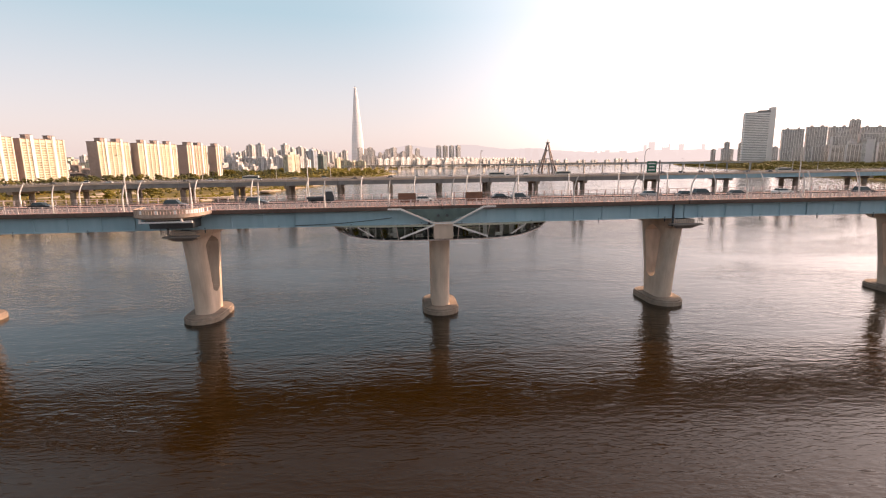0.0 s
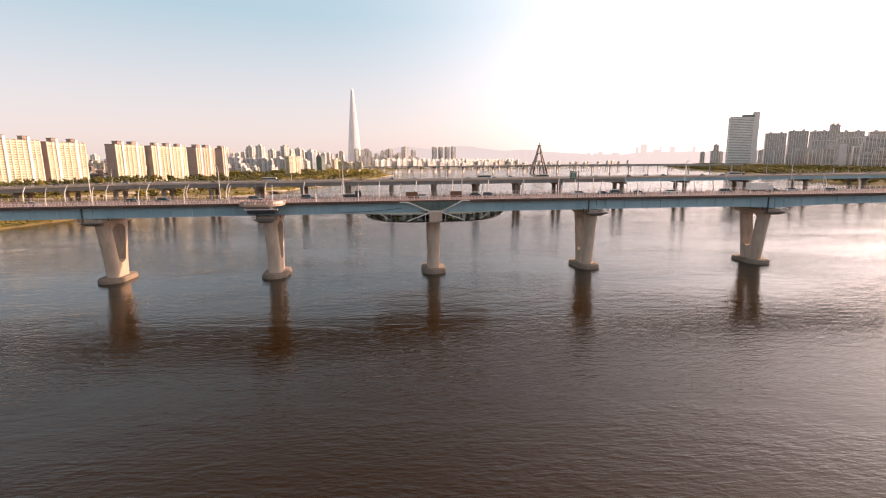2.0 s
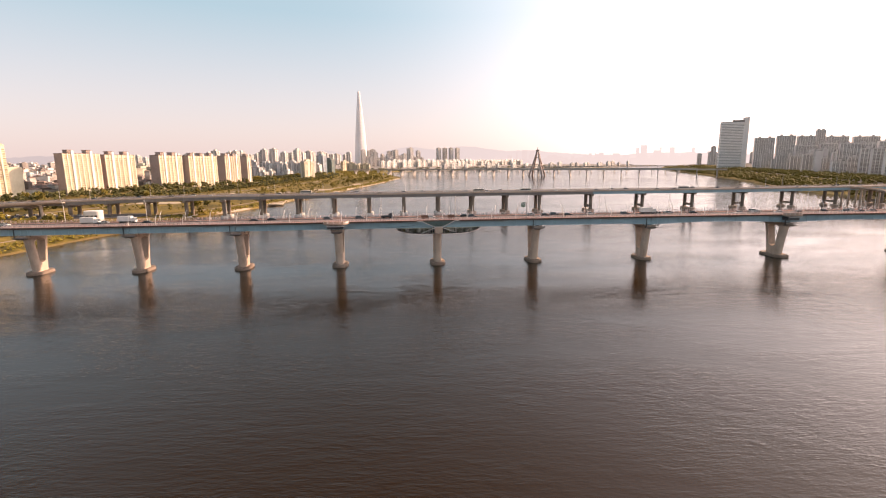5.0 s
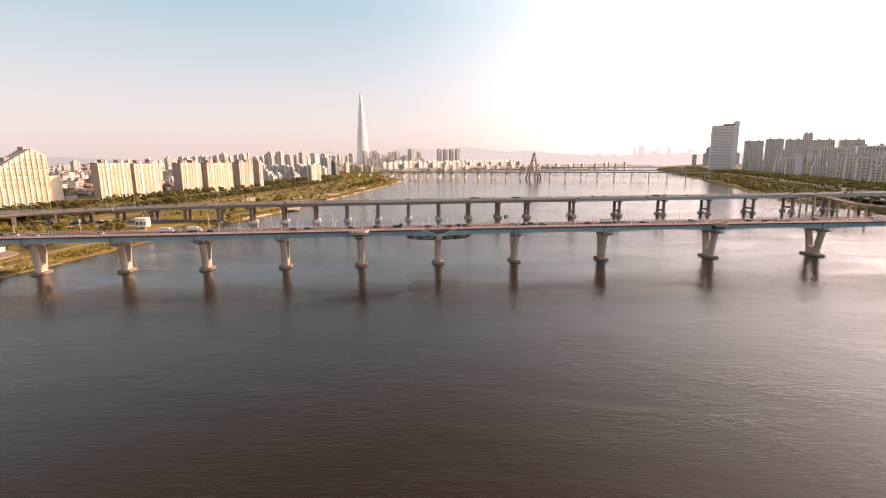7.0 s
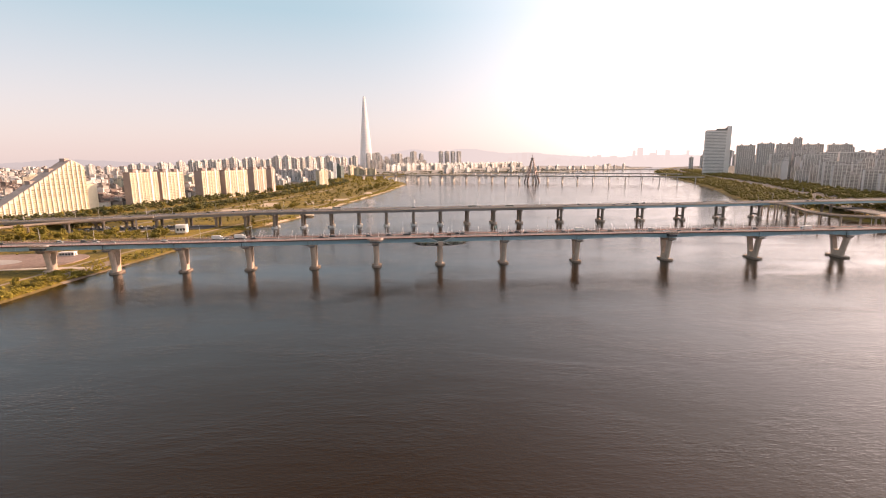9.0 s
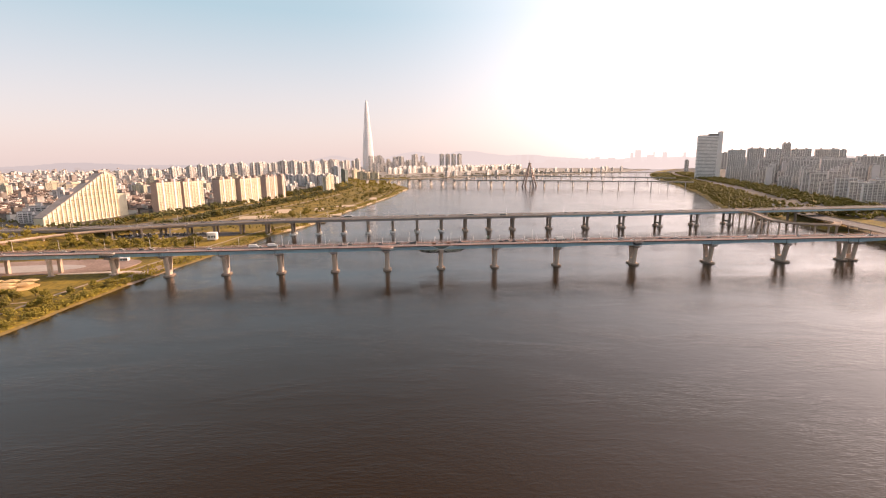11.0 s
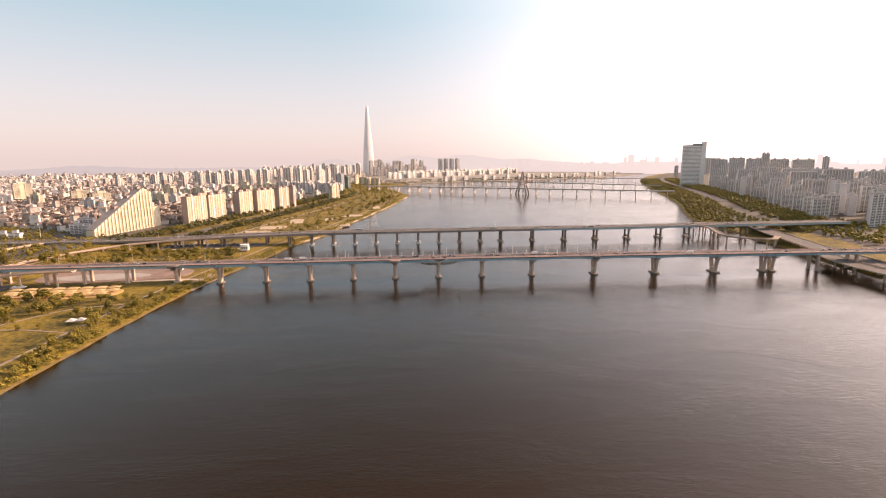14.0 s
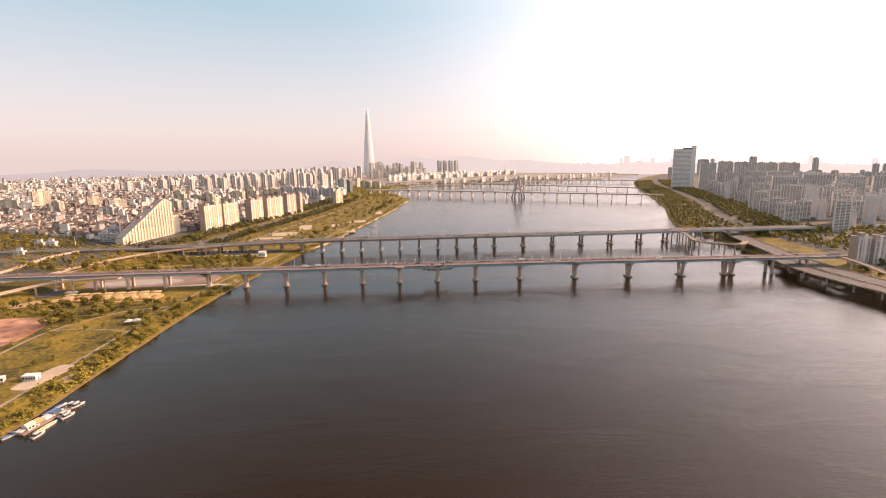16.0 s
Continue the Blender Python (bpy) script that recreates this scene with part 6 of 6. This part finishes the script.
def landing():
    t = thing("landing_stage", "floating landing stage with cluttered white huts and tarpaulins", "landing stage", at=turned(-252.5, -346, 0, 80))
    part("pontoon", Shape().box(-17, 15, -3.6, 3.2, -0.4, 0.8), CONCRETE_DARK, t)
    part("club_house", Shape().box(-13, -8, -2.4, 2.4, 0.804, 3.4), WHITE, t)
    part("club_roof", Shape().loft([[(-13.4, -2.9, 3.404), (-7.5, -2.9, 3.404), (-7.5, 2.9, 3.404), (-13.4, 2.9, 3.404)], [(-13.2, -0.2, 4.9), (-7.7, -0.2, 4.9), (-7.7, 0.2, 4.9), (-13.2, 0.2, 4.9)]]), WALL_CREAM, t)
    part("awning", Shape().loft([[(-7, -3, 2.5), (-1.5, -3, 2.5), (-1.5, 3, 3.1), (-7, 3, 3.1)], [(-7, -3, 2.58), (-1.5, -3, 2.58), (-1.5, 3, 3.18), (-7, 3, 3.18)]]), CANVAS, t)
    part("awning", Shape().loft([[(-17, -2.6, 2.0), (-13.8, -2.6, 2.3), (-13.8, 2.4, 2.7), (-17, 2.4, 2.2)], [(-17, -2.6, 2.08), (-13.8, -2.6, 2.38), (-13.8, 2.4, 2.78), (-17, 2.4, 2.28)]]), WHITE, t)
    part("shelter", Shape().box(5, 11, -1.6, 2.8, 2.7, 2.85), SIGN_BLUE, t, "blue shelter roof")
    for x, y, z in ((-6.8, -2.8, 2.5), (-1.7, -2.8, 2.5), (-6.8, 2.8, 3.0), (-1.7, 2.8, 3.0), (-16.8, -2.4, 2.0), (-16.8, 2.2, 2.2), (5.3, -1.4, 2.7), (10.7, -1.4, 2.7), (5.3, 2.6, 2.7), (10.7, 2.6, 2.7)):
        part("post", Shape().box(x - 0.08, x + 0.08, y - 0.08, y + 0.08, 0.8, z), GREY_STEEL, t)
    for i in range(2):
        part("window", Shape().box(-12.4 + i * 2.2, -11.0 + i * 2.2, -2.46, -2.404, 1.6, 2.8), GLASS, t)
    part("gangway", Shape().box(-16, -14, 3.3, 12, 0.6, 0.85), WALL_BROWN, t)
    part("deck_house", Shape().box(-0.6, 3.6, -1.2, 2.6, 0.804, 2.6), WALL_PALE, t)
    part("handrail", Shape().box(-16.8, 14.6, -3.5, -3.42, 1.75, 1.83).box(-16.8, 14.6, 3.02, 3.1, 1.75, 1.83), WHITE, t)
    return t


landing()
CRATES = ((-256, -352.5, 1.1), (-251.5, -353, 0.8), (-252, -343, 0.9), (-250.5, -341.5, 0.7), (-254, -340, 1.0), (-250.6, -334.5, 0.8))
for x, y, a in CRATES:
    t = thing("storage_crate", "weathered crate on the landing stage", "crate", "crates on the landing", at=turned(x, y, 0.8, 80 + 30 * a))
    part("box", Shape().box(-a, a, -0.6, 0.6, 0.004, a), WALL_BROWN if a > 0.85 else WHITE, t)
    part("lid", Shape().box(-a - 0.05, a + 0.05, -0.65, 0.65, a + 0.004, a + 0.1), WALL_PALE, t)
LONG_BOAT = motor_boat("long white open boat under a beige tarpaulin", 15.0, False)
LONG_BOAT.matrix_world = turned(-245.4, -354, 0, 83)
TARP_BOAT = motor_boat("small boat covered with a blue tarpaulin", 8.0, False, top=SIGN_BLUE)
TARP_BOAT.matrix_world = turned(-257.5, -336, 0, 74)
copy_thing(TARP_BOAT, turned(-256.6, -327.5, 0, 70))
copy_thing(TARP_BOAT, turned(-259.5, -364, 0, 60))
BOAT = motor_boat("white motor boat moored at the landing", 9.0)
BOAT.matrix_world = turned(-241.8, -341, 0, 74)
for x, y, d in ((-245.8, -338.5, 80), (-245.5, -327, 66), (-249.8, -326, 72), (-243.2, -363, 84)):
    copy_thing(BOAT, turned(x, y, 0, d))


# ---- trees and bushes ----
def tree(seed, high, label, name="tree", leaf=None):
    r = random.Random(seed)
    t = thing(name, label, "tree" if name == "tree" else "bush", "riverside trees" if name == "tree" else "riverside bushes")
    if name == "tree":
        s = Shape()
        s.tube([(0, 0, -0.5), (0.1, 0, high * 0.25), (0.0, 0.15, high * 0.55), (0.1, 0.1, high * 0.8)], [0.32, 0.25, 0.16, 0.06], 6)
        for i in range(5):
            a, z = i * 1.3 + r.uniform(0, 1), high * r.uniform(0.28, 0.5)
            s.tube([(0, 0, z), (math.cos(a) * high * 0.12, math.sin(a) * high * 0.12, z + high * 0.12), (math.cos(a) * high * 0.26, math.sin(a) * high * 0.26, z + high * 0.2)], [0.13, 0.09, 0.04], 4)
        part("trunk", s, BARK, t)
    s = Shape()
    n = 170 if name == "tree" else 90
    lobes = [(r.uniform(-0.2, 0.2) * high, r.uniform(-0.2, 0.2) * high, high * r.uniform(0.38, 0.8), high * r.uniform(0.18, 0.28)) for i in range(8)]
    if name == "bush":
        lobes = [(r.uniform(-0.7, 0.7) * high, r.uniform(-0.5, 0.5) * high, high * r.uniform(0.25, 0.6), high * r.uniform(0.3, 0.5)) for i in range(5)]
    for i in range(n):
        x, y, z, rad = lobes[i % len(lobes)]
        d = Vector((r.gauss(0, 1), r.gauss(0, 1), r.gauss(0, 0.8))).normalized() * rad * r.uniform(0.45, 1.1)
        s.blob((x + d.x, y + d.y, max(z + d.z, 0.2)), rad * r.uniform(0.24, 0.5), r)
    part("crown", s, leaf or LEAF, t)
    return t


LEAF_GOLD = material("leaf_sunlit", (0.11, 0.09, 0.009), (0.31, 0.24, 0.03), 0.8, grain=0.6, stain=0.05, vary=0.25)
TREES = [tree(1, 7.5, "rounded leafy tree standing in riverside grass"), tree(2, 9.5, "tall leafy tree with an uneven crown"), tree(3, 6.0, "young sunlit tree in the park", leaf=LEAF_GOLD)]
BUSHES = [tree(5, 2.6, "low spreading bush on the bank", "bush"), tree(6, 3.2, "yellow-green bush on the bank edge", "bush", LEAF_GOLD)]
planted = set()


def plant(kind, x, y, scale=1.0, turn=0.0):
    m = turned(x, y, ground_z(x, y), turn)
    if id(kind) in planted:
        ob = copy_thing(kind, m)
    else:
        planted.add(id(kind))
        ob = kind
        ob.matrix_world = m
    ob.scale = (scale, scale, scale * 0.95)
    return ob


rt = random.Random(31)
for i in range(130):
    y = rt.uniform(-430, -30)
    plant(BUSHES[rt.randrange(2)], bank_left(y) - rt.choice((rt.uniform(3, 9), rt.uniform(6, 25))), y, rt.uniform(0.6, 1.6), rt.uniform(0, 360))
for y, off in ((-172, 20), (-180, 17), (-165, 23), (-120, 16), (-236, 14), (-250, 12), (-306, 13), (-215, 22), (-88, 20), (-70, 17)):
    plant(TREES[rt.randrange(2)], bank_left(y) - off, y, rt.uniform(0.8, 1.1), rt.uniform(0, 360))
for i in range(84):
    x, y = rt.uniform(-480, -285), rt.uniform(-155, -86)
    plant(TREES[rt.choice((0, 2, 2, 1))], x, y, rt.uniform(0.7, 1.35), rt.uniform(0, 360))
for i in range(14):
    x, y = rt.uniform(-375, -310), rt.uniform(-270, -150)
    plant(TREES[rt.choice((0, 2))], x, y, rt.uniform(0.5, 0.8), rt.uniform(0, 360))
for i in range(11):
    plant(TREES[rt.choice((0, 2, 1))], rt.uniform(-398, -374), rt.uniform(-172, -146), rt.uniform(0.9, 1.35), rt.uniform(0, 360))
for x, y in ((-283, -199), (-280, -205), (-285, -193), (-277, -232), (-279, -150), (-276, -262)):
    plant(TREES[rt.choice((0, 2))], x, y, rt.uniform(0.9, 1.25), rt.uniform(0, 360))
for i in range(70):
    x, y = rt.uniform(-590, -282), rt.uniform(48, 150)
    plant(TREES[rt.randrange(3)], x, y, rt.uniform(0.9, 1.5), rt.uniform(0, 360))
for i in range(44):
    plant(TREES[rt.choice((0, 2, 2))], rt.uniform(-450, -298), rt.uniform(112, 160), rt.uniform(0.7, 1.15), rt.uniform(0, 360))
for i in range(100):
    y = rt.uniform(240, 1180)
    plant(TREES[rt.randrange(2)], bank_left(y) - rt.choice((rt.uniform(205, 228), rt.uniform(250, 285), rt.uniform(36, 60))), y, rt.uniform(0.8, 1.5), rt.uniform(0, 360))


def woods(label, spots_, seed, mat=None, rad=(1.6, 3.2), per=5, tall=10.0):
    """Far woods that nobody could count: clumps heaped over a stretch of ground."""
    r, s = random.Random(seed), Shape()
    for x, y in spots_:
        g, h = ground_z(x, y), r.uniform(0.4, 1.0) * tall
        for k in range(per):
            s.blob((x + r.uniform(-3, 3), y + r.uniform(-3, 3), g + h * (0.3 + 0.7 * k / per)), r.uniform(*rad), r)
    tagged(part("woods", s, mat or LEAF_DARK), label, "trees", kind="stuff")


rw = random.Random(41)
woods("band of trees along the levee road", [(bank_left(y) - rw.choice((rw.uniform(206, 226), rw.uniform(250, 300))), y) for y in [rw.uniform(200, 1500) for i in range(1300)]], 1, None, (1.3, 2.8), 6, 11.0)
woods("woods along the far shore", [(bank_left(y) - rw.uniform(10, 420), y) for y in [rw.uniform(2250, 3000) for i in range(420)]], 21, LEAF_DARK, (1.8, 3.6), 4, 8.0)
woods("grove at the far bridgehead", [(bank_left(y) - rw.uniform(15, 260), y) for y in [rw.uniform(1150, 2300) for i in range(330)]], 2, LEAF)
woods("low shrubs along the river bank", [(bank_left(y) - rw.choice((rw.uniform(2, 10), rw.uniform(2, 26))), y) for y in [rw.uniform(-440, 20) for i in range(620)]], 12, LEAF_GOLD, (0.5, 1.2), 2, 2.4)
woods("low shrubs on the bank beyond the bridges", [(bank_left(y) - rw.uniform(2, 16), y) for y in [rw.uniform(20, 1200) for i in range(900)]], 13, LEAF_GOLD, (0.6, 1.5), 2, 3.0)
def off_lots(x, y):
    return all(((x - a) / (c + 3)) ** 2 + ((y - b) / (d + 3)) ** 2 > 1.2 for a, b, c, d, e in LOTS)


scrub = [(bank_left(y) - rw.uniform(12, 215), y) for y in [rw.uniform(240, 1150) for i in range(480)]]
woods("scrub across the riverside park", [q for q in scrub if off_lots(*q)], 3, LEAF, (0.8, 2.2), 3)
woods("scrub and trees between the bridges", [(rw.uniform(-700, -300), rw.uniform(40, 175)) for i in range(380)], 4, LEAF, (0.8, 1.9), 3, 6.0)
woods("trees behind the levee by the first houses", [(x, y) for x, y in [(rw.uniform(-1050, -545), rw.uniform(190, 460)) for i in range(1500)] if y < 292 - 0.35 * (x + 600) and not (-655 < x < -535 and 236 < y < 440)], 14, LEAF, (1.2, 2.6), 4, 9.0)
woods("trees of the right bank in haze", [(bank_right(y) + rw.choice((rw.uniform(8, 110), rw.uniform(150, 240))), y) for y in [rw.uniform(300, 2400) for i in range(3600)]], 5, LEAF, (1.6, 3.4), 5, 11.0)
woods("parks and street trees of the inland city", [(-rw.uniform(1000, 3200), rw.uniform(300, 3000)) for i in range(1500)], 15, LEAF_DARK, (2.5, 5.0), 3, 12.0)
woods("street trees between the houses", [(rw.uniform(-1500, -560), rw.uniform(150, 1500)) for i in range(2000)], 6, LEAF_DARK, (1.2, 2.4), 3)
woods("trees along the embankment road", [(rw.uniform(640, 980), rw.uniform(-150, 330)) for i in range(900)], 7, LEAF)
woods("trees behind the waterside expressway", [(bank_right(y) + rw.uniform(72, 240), y) for y in [rw.uniform(-430, 20) for i in range(260)]], 9)
woods("hedges beside the old levee", [(rw.uniform(-900, -560), rw.uniform(-60, 240)) for i in range(420)], 8, LEAF, (1.0, 2.0), 3, 4.0)
